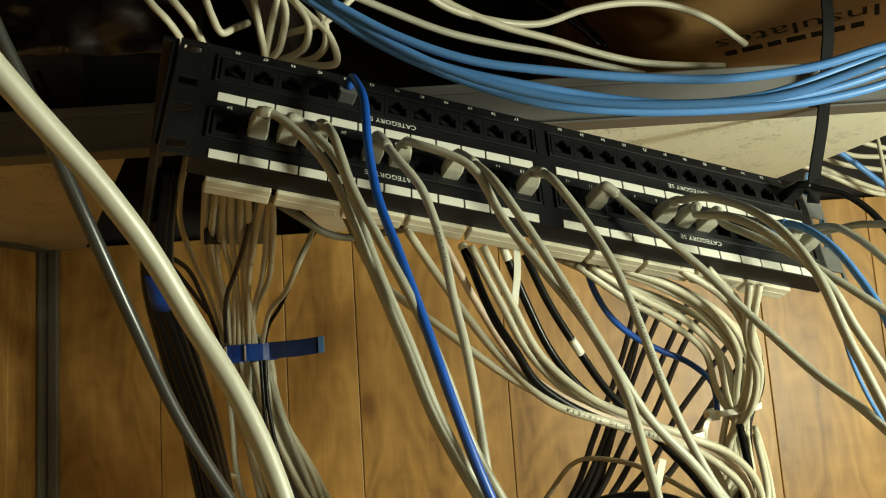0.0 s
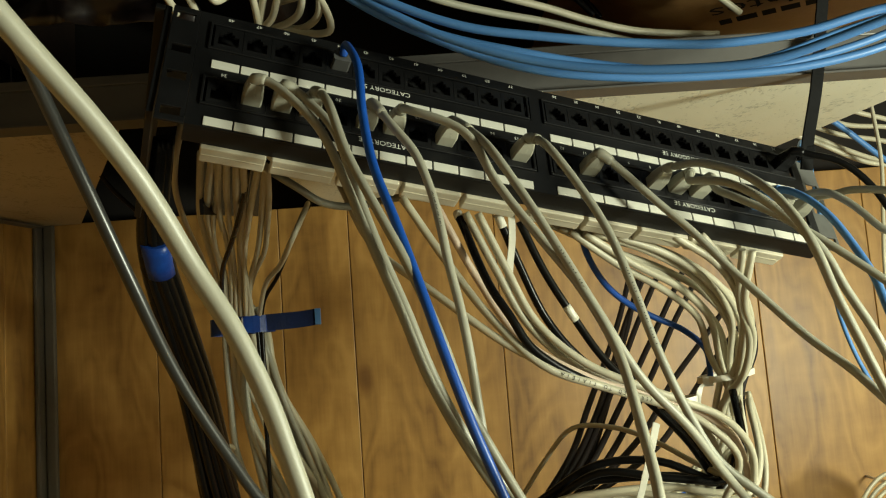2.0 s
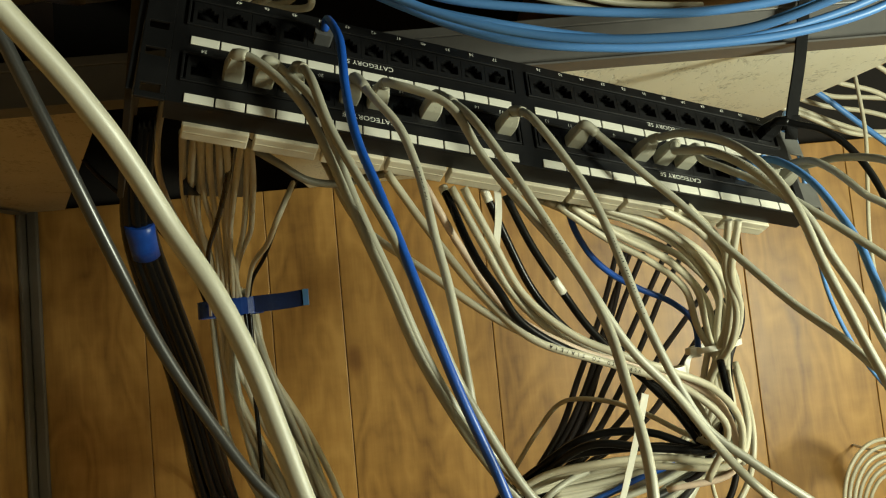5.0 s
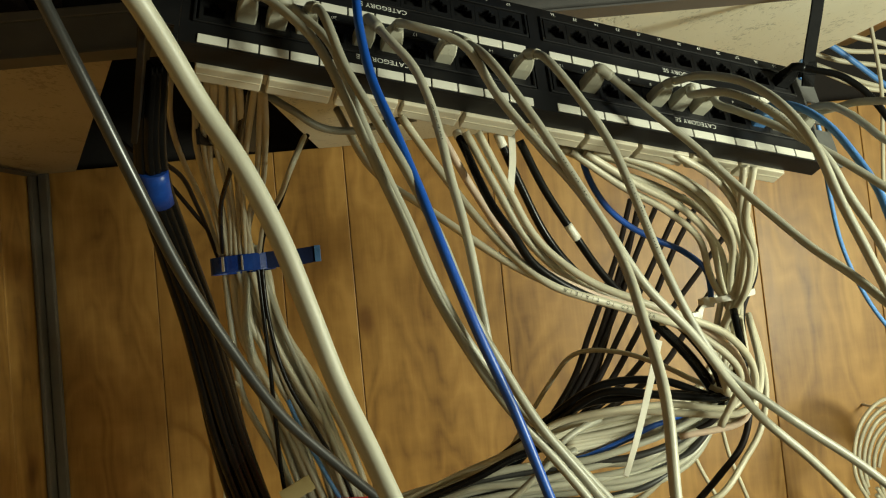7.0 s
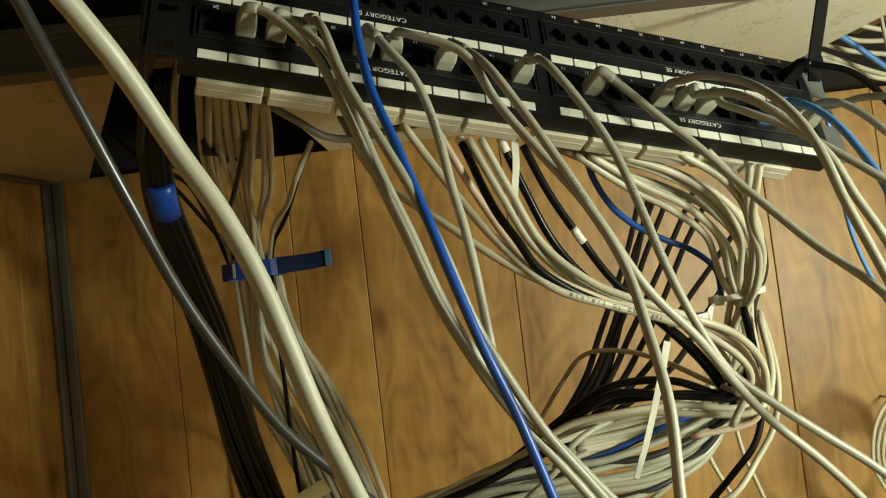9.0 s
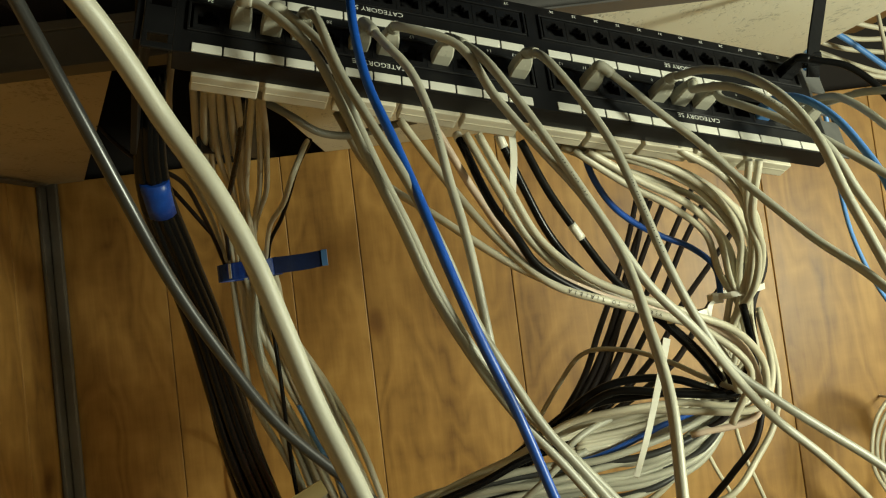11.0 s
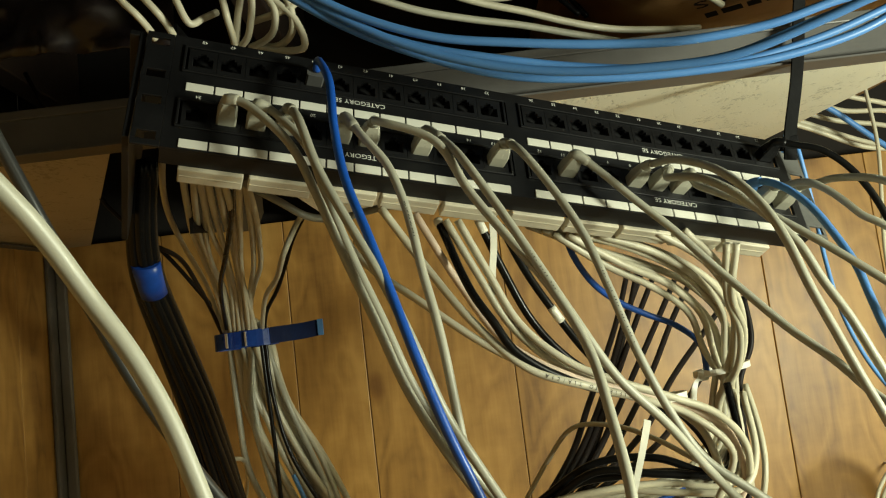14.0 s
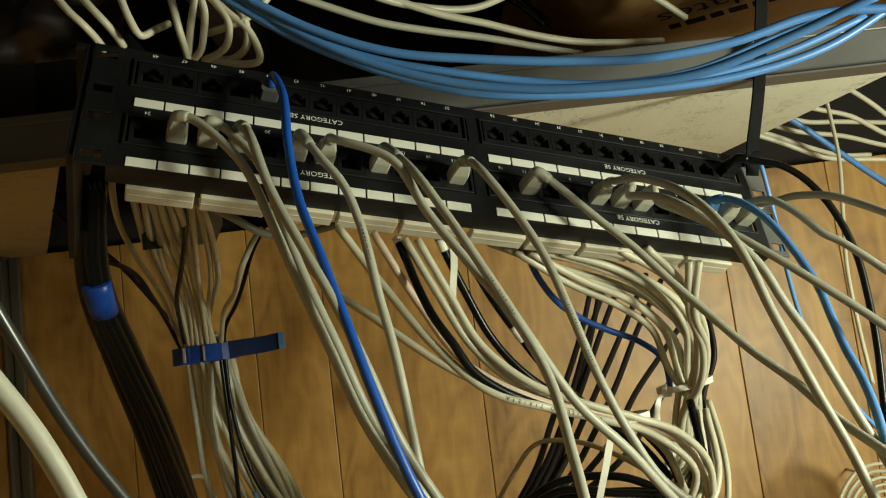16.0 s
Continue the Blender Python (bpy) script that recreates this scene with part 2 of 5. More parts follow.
def ribbon(bm, run, width, thick):
    """Sweeps a flat band; width is a unit vector times its width, or a function of the way along."""
    rings, n = [], len(run)
    for i, q in enumerate(run):
        d = (run[min(i + 1, n - 1)] - run[max(i - 1, 0)]).normalized()
        w = Vector(width(i / (n - 1)) if callable(width) else width)
        w2 = (w - d * w.dot(d))
        nrm = d.cross(w2).normalized() * thick / 2
        rings.append([bm.verts.new(q + s * w2 / 2 + k * nrm) for s, k in ((-1, -1), (1, -1), (1, 1), (-1, 1))])
    for a, b in zip(rings, rings[1:]):
        for k in range(4):
            bm.faces.new((a[k], a[(k + 1) % 4], b[(k + 1) % 4], b[k]))
    bm.faces.new(rings[0][::-1])
    bm.faces.new(rings[-1])


def lettering(name, text, size, mat, m, parent=None, label=""):
    """Flat lettering made into a mesh, in the built-in font, centred at m and reading along its x."""
    cu = bpy.data.curves.new(name, "FONT")
    cu.body, cu.size, cu.align_x, cu.align_y = text, size, "CENTER", "CENTER"
    cu.resolution_u = 2
    tmp = bpy.data.objects.new("tmp", cu)
    scene.collection.objects.link(tmp)
    bpy.context.view_layer.update()
    me = bpy.data.meshes.new_from_object(tmp.evaluated_get(bpy.context.evaluated_depsgraph_get()))
    bpy.data.objects.remove(tmp)
    bpy.data.curves.remove(cu)
    me.materials.clear()
    me.materials.append(mat)
    me.transform(m)
    me.name = name
    ob = new(name, me)
    if parent:
        ob.parent = parent
    if label:
        ob["label"] = label
    return ob


# ---------------------------------------------------------------- the room
WALL_Y, WALL_TOP, CORNER_X = 1.32, 2.123, -0.632


def ceiling_z(y):
    """The old suspended grid sags a little towards the room."""
    return 2.077 + (y - 0.65) * 0.066


def panelled_wall(name, length, top, grooves, m, label):
    """A wall of grooved panelling: backing, and one board between each two grooves. Runs along local x, face at local y = 0, towards -y."""
    wall = tagged(new(name), label, "wall", kind="structure")
    wall.matrix_basis = m
    boxed("backing", (0, 0.004, 0), (length, 0.09, top), GROOVE, wall)
    edges = [0.0] + grooves + [length]
    for a, b in zip(edges, edges[1:]):
        boxed("board", (a + 0.0006, 0.0, 0.0), (b - 0.0006, 0.0052, top), WOOD, wall, bevel=0.0011)
    return wall


GROOVES = [-0.454, -0.258, -0.148, 0.0825, 0.49, 0.677, 0.78, 0.99, 1.2, 1.31]
panelled_wall("wall_back", 2.2, WALL_TOP, [g - CORNER_X for g in GROOVES], pose(CORNER_X, WALL_Y, 0), "brown wood-grain panelling with dark vertical grooves")
panelled_wall("wall_left", 2.9, WALL_TOP, [0.25, 0.55, 0.8, 1.1, 1.4, 1.7, 2.0, 2.25, 2.5, 2.62, 2.79], pose(CORNER_X, WALL_Y - 2.9, 0, 0, 0, 90), "brown wood-grain panelling on the side wall")

corner = tagged(new("trim"), "grey-brown corner moulding standing where the panelled walls meet", "moulding", kind="structure")
bm = bmesh.new()
box(bm, (CORNER_X + 0.001, WALL_Y - 0.026, 0), (CORNER_X + 0.008, WALL_Y - 0.001, WALL_TOP), 0.002)
part("leg", bm, TRIM, corner)
bm = bmesh.new()
box(bm, (CORNER_X + 0.009, WALL_Y - 0.009, 0), (CORNER_X + 0.026, WALL_Y - 0.001, WALL_TOP), 0.003)
part("leg", bm, TRIM, corner)

boxed_floor = tagged(boxed("floor", (-0.75, -1.7, -0.1), (1.7, 1.42, 0.0), speckled("dark_floor_vinyl", (0.1, 0.08, 0.06), (0.16, 0.13, 0.1), 0.6, 8)), "dull brown floor of the small room", "floor", kind="structure")
tagged(boxed("wall_right", (1.568, -1.58, 0), (1.66, 1.32, 2.9), WHITE_PAINT), "plain dull painted wall of the room", "wall", kind="structure")
tagged(boxed("wall_front", (-0.72, -1.68, 0), (1.66, -1.581, 2.9), PAINT), "plain tan painted wall behind the viewer", "wall", kind="structure")
tagged(boxed("wall_plenum_back", (-0.72, 1.42, WALL_TOP + 0.002), (1.66, 1.5, 2.9), PLENUM_SHADE), "boards closing the space above the ceiling, its darkness put into their colour", "wall", kind="structure")
tagged(boxed("wall_plenum_left", (-0.82, -1.6, WALL_TOP + 0.002), (-0.721, 1.42, 2.9), PLENUM_SHADE), "boards closing the space above the ceiling, its darkness put into their colour", "wall", kind="structure")
tagged(boxed("ceiling_deck", (-0.82, -1.68, 2.6), (1.66, 1.5, 2.7), PLENUM_SHADE), "floor deck above the joists, the darkness up there put into its colour", "ceiling", kind="structure")


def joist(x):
    ob = boxed("ceiling_joist", (-0.02, -1.5, 0), (0.02, 1.4, 0.24), SHADED_JOIST, None, 0.003)
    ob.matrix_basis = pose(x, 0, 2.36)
    return tagged(ob, "old timber joist above the open ceiling, darkened for the shade there", "joist", group="ceiling joists")


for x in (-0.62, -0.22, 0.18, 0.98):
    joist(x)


def ceiling_tile(name, x0, x1, y0, y1, label, drop=0.0, face=TILE):
    """A lay-in tile that follows the sagging grid: cream face below, brown core at its edges."""
    ob = thing(name, label, "ceiling tile", "ceiling tiles")
    ob.matrix_basis = pose(x0, y0, ceiling_z(y0) + drop, math.degrees(math.atan(0.066)))
    bm = bmesh.new()
    box(bm, (0, 0, 0.0), (x1 - x0, y1 - y0, 0.004), 0.0012)
    part("face", bm, face, ob)
    bm = bmesh.new()
    box(bm, (0.002, 0.002, 0.0041), (x1 - x0 - 0.002, y1 - y0 - 0.002, 0.0155), 0.002)
    part("core", bm, TILE_EDGE, ob, "brown fibrous core")
    return ob


def tee(name, a, b, flange, web, label):
    """An inverted steel tee of the suspended ceiling from a to b: flange below, web and bulb above."""
    a, b = Vector(a), Vector(b)
    d = (b - a).normalized()
    side = d.cross(Vector((0, 0, 1))).normalized()
    m = Matrix((( d.x, side.x, 0, a.x), (d.y, side.y, 0, a.y), (d.z, side.z, 1, a.z), (0, 0, 0, 1)))
    ob = thing(name, label, "ceiling grid", "ceiling grid")
    L = (b - a).length
    boxed("flange", (0, -flange / 2, -0.0015), (L, flange / 2, 0.0), GRID, ob, m=m)
    boxed("web", (0, -0.001, 0.0002), (L, 0.001, web), GRID, ob, m=m)
    boxed("bulb", (0, -0.003, web + 0.0001), (L, 0.003, web + 0.008), GRID, ob, 0.001, m=m)
    return ob


TEE_Y = 0.645
ceiling_tile("ceiling_tile", -0.185, 0.41, 0.66, 1.314, "cream fissured mineral-fibre ceiling tile with a torn brown edge")
ceiling_tile("ceiling_tile", -0.62, -0.28, -0.1, 0.497, "tan mineral-fibre ceiling tile beside the open ceiling, darkened for shade", face=SHADED_TAN_TILE)
# two unseen tiles and their tee, added to reflect sheen onto the panel
ceiling_tile("ceiling_tile", 0.47, 1.06, 0.02, 0.63, "cream fissured ceiling tile, unseen, added over the work lamp to reflect it")
ceiling_tile("ceiling_tile", 1.075, 1.56, 0.02, 0.63, "cream fissured ceiling tile, unseen, added by the end wall to reflect light")
tee("ceiling_tee", (1.067, 0.0, ceiling_z(0.0) - 0.002), (1.067, 0.632, ceiling_z(0.632) - 0.002), 0.024, 0.03, "grey painted steel cross tee between the added ceiling tiles")
# its slanted edge follows a shadow's edge; the dark gap beyond stands for shade
cut = thing("ceiling_tile", "tan mineral-fibre ceiling tile toned for shade, slanted along a shadow's edge beside the black bracket", "ceiling tile", "ceiling tiles")
for mat, lo, hi, inset, word in ((SHADED_TAN_TILE, 0.0, 0.004, 0.0, "face"), (TILE_EDGE, 0.0042, 0.0155, 0.002, "core")):
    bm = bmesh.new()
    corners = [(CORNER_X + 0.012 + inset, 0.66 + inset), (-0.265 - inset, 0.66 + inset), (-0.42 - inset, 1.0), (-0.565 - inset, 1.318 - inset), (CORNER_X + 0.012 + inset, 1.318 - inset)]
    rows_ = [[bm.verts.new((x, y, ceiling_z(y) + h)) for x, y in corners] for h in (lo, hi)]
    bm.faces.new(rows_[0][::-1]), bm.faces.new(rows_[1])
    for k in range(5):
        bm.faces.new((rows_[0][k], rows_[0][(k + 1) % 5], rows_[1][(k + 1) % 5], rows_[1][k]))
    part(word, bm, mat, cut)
tee("ceiling_tee", (CORNER_X + 0.01, TEE_Y, 2.077), (1.56, TEE_Y, 2.077), 0.024, 0.03, "grey painted steel ceiling tee crossing the open ceiling")
tee("wall_angle", (CORNER_X + 0.012, 0.66, ceiling_z(0.66) - 0.003), (CORNER_X + 0.012, WALL_Y - 0.03, ceiling_z(WALL_Y - 0.03) - 0.003), 0.022, 0.02, "grey steel wall angle under the ceiling tile edge")

# ---------------------------------------------------------------- the patch panel
PANEL = Matrix(((0.9312, -0.3630, 0.0320, 0.0497), (0.3132, 0.8421, 0.4390, 0.5577), (-0.1863, -0.3988, 0.8979, 2.0205), (0, 0, 0, 1)))
MM = 0.001
PITCH, GAP = 17.28, 16.4


def port_u(i, half):
    """Left edge of a port's cell, in millimetres across the panel."""
    return 0.43 + (-12 * PITCH - GAP / 2 if half == 0 else GAP / 2) + i * PITCH


def pbox(bm, u0, u1, v0, v1, w0, w1, bevel=0.0):
    """A box in panel millimetres: u across, v down, w inwards."""
    return box(bm, (u0 * MM, w0 * MM, -v1 * MM), (u1 * MM, w1 * MM, -v0 * MM), bevel * MM)


panel = thing("patch_panel", "black two-row network patch panel, hung upside down and tilted", "patch panel", m=PANEL)

# face plate with ears and slots: strips round the two port windows of each row
bm = bmesh.new()
for u0, u1, v0, v1 in ((-225, 226, -45.5, -36.5), (-225, 226, -15.5, 8.0), (-225, 226, 29, 45.5), (-225, -217, -36.5, -15.5), (-225, -217, 8, 29), (-3.6, 4.4, -36.5, -15.5), (-3.6, 4.4, 8, 29), (218, 226, -36.5, -15.5), (218, 226, 8, 29)):
    pbox(bm, u0, u1, v0, v1, 0, 1.6)
part("face_plate", bm, BLACK_STEEL, panel)


def ear(s):
    """A mounting ear with open slots."""
    bm = bmesh.new()
    a, b = (225.2, 241.3)
    slots = (-38, -10.7, 10.7, 38)
    edges = [-45.5] + [e for v in slots for e in (v - 3.2, v + 3.2)] + [45.5]
    lo, hi = (a, b) if s > 0 else (-b, -a)
    for v0, v1 in zip(edges[::2], edges[1::2]):
        pbox(bm, lo, hi, v0, v1, 0, 1.8, 0.3)
    for v in slots:
        pbox(bm, lo, lo + 2.6, v - 3.2, v + 3.2, 0, 1.8)
        pbox(bm, hi - 2.6, hi, v - 3.2, v + 3.2, 0, 1.8)
    return part("mounting_ear", bm, GREY_EAR if s > 0 else BLACK_STEEL, panel, "dull grey ear" if s > 0 else "")


ear(-1), ear(1)

# bottom and top flanges folded back, with small ribs
bm = bmesh.new()
pbox(bm, -225, 226, 43.6, 45.5, 1.6, 15.5, 0.4)
part("bottom_flange", bm, BLACK_STEEL, panel)
bm = bmesh.new()
pbox(bm, -225, 226, -45.5, -43.8, 1.6, 15.5, 0.4)
part("top_flange", bm, BLACK_STEEL, panel)
bm = bmesh.new()
pbox(bm, -224, 225, -43.6, 43.4, 14.6, 16.2)
part("circuit_board", bm, DEEP_BLACK, panel)

# raised bezels framing each bank of ports
for half in (0, 1):
    for v in (-26.0, 18.4):
        u0, u1 = port_u(0, half) - 1.5, port_u(12, half) + 0.5
        bm = bmesh.new()
        pbox(bm, u0 - 2, u1 + 2, v - 11.2, v - 9.6, -1.6, 0.2, 0.4)
        pbox(bm, u0 - 2, u1 + 2, v + 9.4, v + 11.2, -1.6, 0.2, 0.4)
        pbox(bm, u0 - 2, u0 - 0.4, v - 9.5, v + 9.3, -1.6, 0.2, 0.4)
        pbox(bm, u1 + 0.4, u1 + 2, v - 9.5, v + 9.3, -1.6, 0.2, 0.4)
        part("port_bezel", bm, BLACK_PLASTIC, panel)

# one port: a frame with a stepped opening and a dark well behind it
bm = bmesh.new()
for u0, u1, v0, v1 in ((-8.5, -6.1, -9.2, 9.2), (6.1, 8.5, -9.2, 9.2), (-6.1, 6.1, 5.2, 9.2), (-6.1, -3.3, -9.2, -2.6), (3.3, 6.1, -9.2, -2.6), (-3.3, -1.7, -9.2, -4.6), (1.7, 3.3, -9.2, -4.6), (-1.7, 1.7, -9.2, -6.4)):
    pbox(bm, u0, u1, v0, v1, -0.4, 1.5)
frame_mesh = bpy.data.meshes.new("port")
bm.to_mesh(frame_mesh), bm.free()
frame_mesh.materials.append(BLACK_PLASTIC)
bm = bmesh.new()
pbox(bm, -6.4, 6.4, -6.6, 5.6, 11, 12)
pbox(bm, -6.6, -6.1, -6.6, 5.6, 1.6, 11)
pbox(bm, 6.1, 6.6, -6.6, 5.6, 1.6, 11)
well_mesh = bpy.data.meshes.new("well")
bm.to_mesh(well_mesh), bm.free()
well_mesh.materials.append(DEEP_BLACK)
bm = bmesh.new()
pbox(bm, -8.15, 8.15, -3.1, 3.1, -0.9, 0.1, 0.35)
label_mesh = bpy.data.meshes.new("label_window")
bm.to_mesh(label_mesh), bm.free()
label_mesh.materials.append(LABEL)
for half in (0, 1):
    for row, (vp, vl, vn) in enumerate(((-26.0, -3.15, -42.6), (18.4, 41.3, 4.1))):
        for i in range(12):
            uc = port_u(i, half) + 8.15
            at = Matrix.Translation((uc * MM, 0, -vp * MM))
            port = new("port", frame_mesh)
            port.parent, port.matrix_basis = panel, at
            well = new("well", well_mesh)
            well.parent, well.matrix_basis = port, Matrix()
            lab = new("label_window", label_mesh)
            lab.parent, lab.matrix_basis = panel, Matrix.Translation((uc * MM, 0, -vl * MM))
            number = 48 - 24 * row - (i + 12 * half)
            lettering("number", str(number), 3.5 * MM, PRINT, Matrix.Translation((uc * MM, -0.0004, -vn * MM)) @ pose(0, 0, 0, 90, 180, 0), panel)
        uc = -107.5 if half == 0 else 116.5
        lettering("lettering", "CATEGORY 5E", 5.2 * MM, PRINT, Matrix.Translation((uc * MM, -0.0004, -(-12.9 if row == 0 else 31.4) * MM)) @ pose(0, 0, 0, 90, 180, 0), panel, "white lettering reading CATEGORY 5E")

# ivory punch-down blocks behind the lower edge
u = -214.0
for i in range(10):
    w = 39.6
    if i == 5:
        u += 6.0
    bm = bmesh.new()
    pbox(bm, u, u + w - 1.6, 41.5, 48.0, 15.6, 28.5, 0.8)
    block = part("punch_down_block", bm, IVORY, panel, "ivory plastic block")
    for k in range(9):
        uk = u + 3 + k * (w - 7) / 8
        boxed("tooth", (uk * MM, 0.0284, -0.0473), ((uk + 1.6) * MM, 0.0291, -0.0425), IVORY, block)
    boxed("rib", ((u + 1) * MM, 0.0212, -0.0484), ((u + w - 2.6) * MM, 0.0216, -0.0479), IVORY, block)
    u += w + 1.6

# ---------------------------------------------------------------- cables


loop_rng = random.Random(5)


def cable(pts, mat, r, label, name="network_cable", group="", sides=9, per=7):
    """One jacketed cable swept along a smooth run through its turning points."""
    if group == "looped cables" and len(pts) > 5:
        pts = [pts[0]] + [tuple(Vector(p) + Vector((0, loop_rng.uniform(-0.005, 0.005), loop_rng.uniform(-0.0035, 0.0035)))) for p in pts[1:-1]] + [pts[-1]]
    bm = bmesh.new()
    tube(bm, smooth(pts, per), r, sides)
    return tagged(part(name, bm, mat), label, "cable", group)


def sleeve(ob, pts, s0, s1, r, mat, name="marker", label="white printed marker sleeve"):
    """A short sleeve round a cable, from s0 to s1 of its run."""
    run = smooth(pts, 12)
    n = len(run) - 1
    bm = bmesh.new()
    tube(bm, run[int(s0 * n) : int(s1 * n) + 2], r, 10)
    return part(name, bm, mat, ob, label)


def jacket_spot(run, s, r):
    """A point on the side of a cable that faces the room, with the way along and the way out."""
    n = len(run) - 1
    k = max(0.0, min(0.9999, s)) * n
    i = int(k)
    q, d = run[i].lerp(run[i + 1], k - i), (run[i + 1] - run[i]).normalized()
    out = Vector((0.1, -1.0, 0.05))
    out = (out - d * out.dot(d)).normalized()
    return q + out * (r + 0.00012), d, out


def cable_print(ob, pts, r, text, s0, s1, size):
    """Letters printed along a jacket, from s0 to s1 of its run."""
    run = smooth(pts, 10)
    for k, ch in enumerate(text):
        if ch == " ":
            continue
        s = s0 + (s1 - s0) * k / (len(text) - 1)
        p, d, out = jacket_spot(run, s, r)
        ax = d if s1 > s0 else -d
        ay = out.cross(ax)
        lettering("letter", ch, size, DARK_PRINT, Matrix(((ax.x, ay.x, out.x, p.x), (ax.y, ay.y, out.y, p.y), (ax.z, ay.z, out.z, p.z), (0, 0, 0, 1))), ob)


def print_marks(ob, pts, r, s0, s1, count):
    """Unreadable jacket print: a row of small dark bars."""
    run = smooth(pts, 10)
    bm = bmesh.new()
    for k in range(count):
        if k % 5 == 4:
            continue
        p, d, out = jacket_spot(run, s0 + (s1 - s0) * k / count, r - 0.0002)
        side = out.cross(d)
        m = Matrix(((d.x, side.x, out.x, p.x), (d.y, side.y, out.y, p.y), (d.z, side.z, out.z, p.z), (0, 0, 0, 1)))
        h = 0.00022 + 0.00012 * (k * 7 % 3)
        box(bm, (-0.0002, -h, -0.0001), (0.0002, h, 0.00012), 0.0, m)
    return part("print_mark", bm, DARK_PRINT, ob, "small dark jacket print")


def port_place(n, w):
    """A point w millimetres behind the face of a numbered port, in the room."""
    i, v = (48 - n, -26.0) if n > 24 else (24 - n, 18.4)
    u = port_u(i, 0) if i < 12 else port_u(i - 12, 1)
    return PANEL @ Vector(((u + 8.15) * MM, w * MM, -v * MM))


def hood(bm, u, v, stations):
    """A plug body lofted through bevelled sections: depth, half width, top and bottom, in panel millimetres."""
    rings = []
    for w, half, v0, v1 in stations:
        c = 1.1
        shape = [(-half + c, v0), (half - c, v0), (half, v0 + c), (half, v1 - c), (half - c, v1), (-half + c, v1), (-half, v1 - c), (-half, v0 + c)]
        rings.append([bm.verts.new(PANEL @ Vector(((u + x) * MM, w * MM, -(v + y) * MM))) for x, y in shape])
    for a, b in zip(rings, rings[1:]):
        for k in range(8):
            bm.faces.new((a[k], a[(k + 1) % 8], b[(k + 1) % 8], b[k]))
    bm.faces.new(rings[0][::-1])
    bm.faces.new(rings[-1])
    bmesh.ops.recalc_face_normals(bm, faces=bm.faces[:])


def patch_cable(n, pts, mat, label, boot=None, plug_mat=None, r=0.00262):
    """A plugged cord: clear or coloured plug in its port, a ribbed boot, and the jacket hanging from it."""
    ob = thing("patch_cable", label, "cable", "patch cords in the panel")
    i, v = (48 - n, -26.0) if n > 24 else (24 - n, 18.4)
    u = (port_u(i, 0) if i < 12 else port_u(i - 12, 1)) + 8.15
    bm = bmesh.new()
    hood(bm, u, v, ((6, 5.7, -3.6, 4.4), (-1, 5.9, -4.2, 4.7), (-8, 5.9, -4.2, 4.9), (-13, 5.0, -3.6, 4.2), (-16.5, 3.9, -3.2, 3.4)) if boot else ((6, 5.7, -3.4, 4.6), (-9, 5.7, -3.4, 4.6)))
    part("plug", bm, plug_mat or boot, ob)
    bm = bmesh.new()
    pbox(bm, u - 3, u + 3, v - 5.2, v - 3.5, -11, 2, 0.3)
    for p in bm.verts:
        p.co = PANEL @ p.co
    part("latch", bm, plug_mat or boot, ob)
    run = smooth([port_place(n, -4), port_place(n, -11), port_place(n, -18)] + pts, 7)
    bm = bmesh.new()
    tube(bm, run[6:], r, 10)
    part("jacket", bm, mat, ob)
    if n in (16, 19, 13, 7):
        print_marks(ob, pts, r, 0.15 + 0.03 * (n % 5), 0.27 + 0.03 * (n % 5), 26)
    if boot:
        short = run[4:24]
        bm = bmesh.new()
        tube(bm, short[:15], lambda s: (0.0049 - 0.0017 * s) * (1.0 + 0.05 * (int(s * 14) % 2)), 10)
        part("boot", bm, boot, ob, "moulded strain-relief boot")
    return ob


patch_cable(23, [(-0.109, 0.472, 2.04), (-0.086, 0.46, 2.012), (-0.072, 0.45, 1.978), (-0.06, 0.443, 1.943), (-0.047, 0.439, 1.907), (-0.035, 0.441, 1.871), (-0.019, 0.447, 1.837), (-0.001, 0.456, 1.806), (0.022, 0.46, 1.775), (0.043, 0.464, 1.744), (0.062, 0.468, 1.711), (0.08, 0.471, 1.678)], GREY_CABLE, "grey network patch cord hanging from the lower port row", GREY_CABLE)
patch_cable(21, [(-0.08, 0.462, 2.026), (-0.07, 0.449, 1.993), (-0.056, 0.438, 1.961), (-0.041, 0.431, 1.928), (-0.028, 0.429, 1.893), (-0.017, 0.434, 1.858), (-0.002, 0.445, 1.826), (0.014, 0.456, 1.796), (0.035, 0.463, 1.766), (0.055, 0.469, 1.736), (0.073, 0.474, 1.704), (0.089, 0.479, 1.671)], GREY_CABLE, "grey network patch cord hanging from the lower port row", GREY_CABLE)
patch_cable(19, [(-0.046, 0.482, 2.016), (-0.034, 0.474, 1.997), (-0.027, 0.467, 1.975), (-0.023, 0.46, 1.953), (-0.02, 0.455, 1.93), (-0.016, 0.451, 1.907), (-0.013, 0.448, 1.883), (-0.011, 0.448, 1.86), (-0.009, 0.449, 1.836)], GREY_CABLE, "grey patch cord with a slim boot, hanging straight down", GREY_CABLE)
patch_cable(18, [(-0.035, 0.488, 2.026), (-0.005, 0.477, 2.008), (0.011, 0.467, 1.974), (0.029, 0.456, 1.943), (0.047, 0.442, 1.912), (0.059, 0.426, 1.879), (0.062, 0.407, 1.846), (0.062, 0.385, 1.814), (0.059, 0.375, 1.777), (0.056, 0.366, 1.74), (0.054, 0.358, 1.702), (0.053, 0.351, 1.665)], GREY_CABLE, "grey patch cord arching out of the lower row and falling", GREY_CABLE)
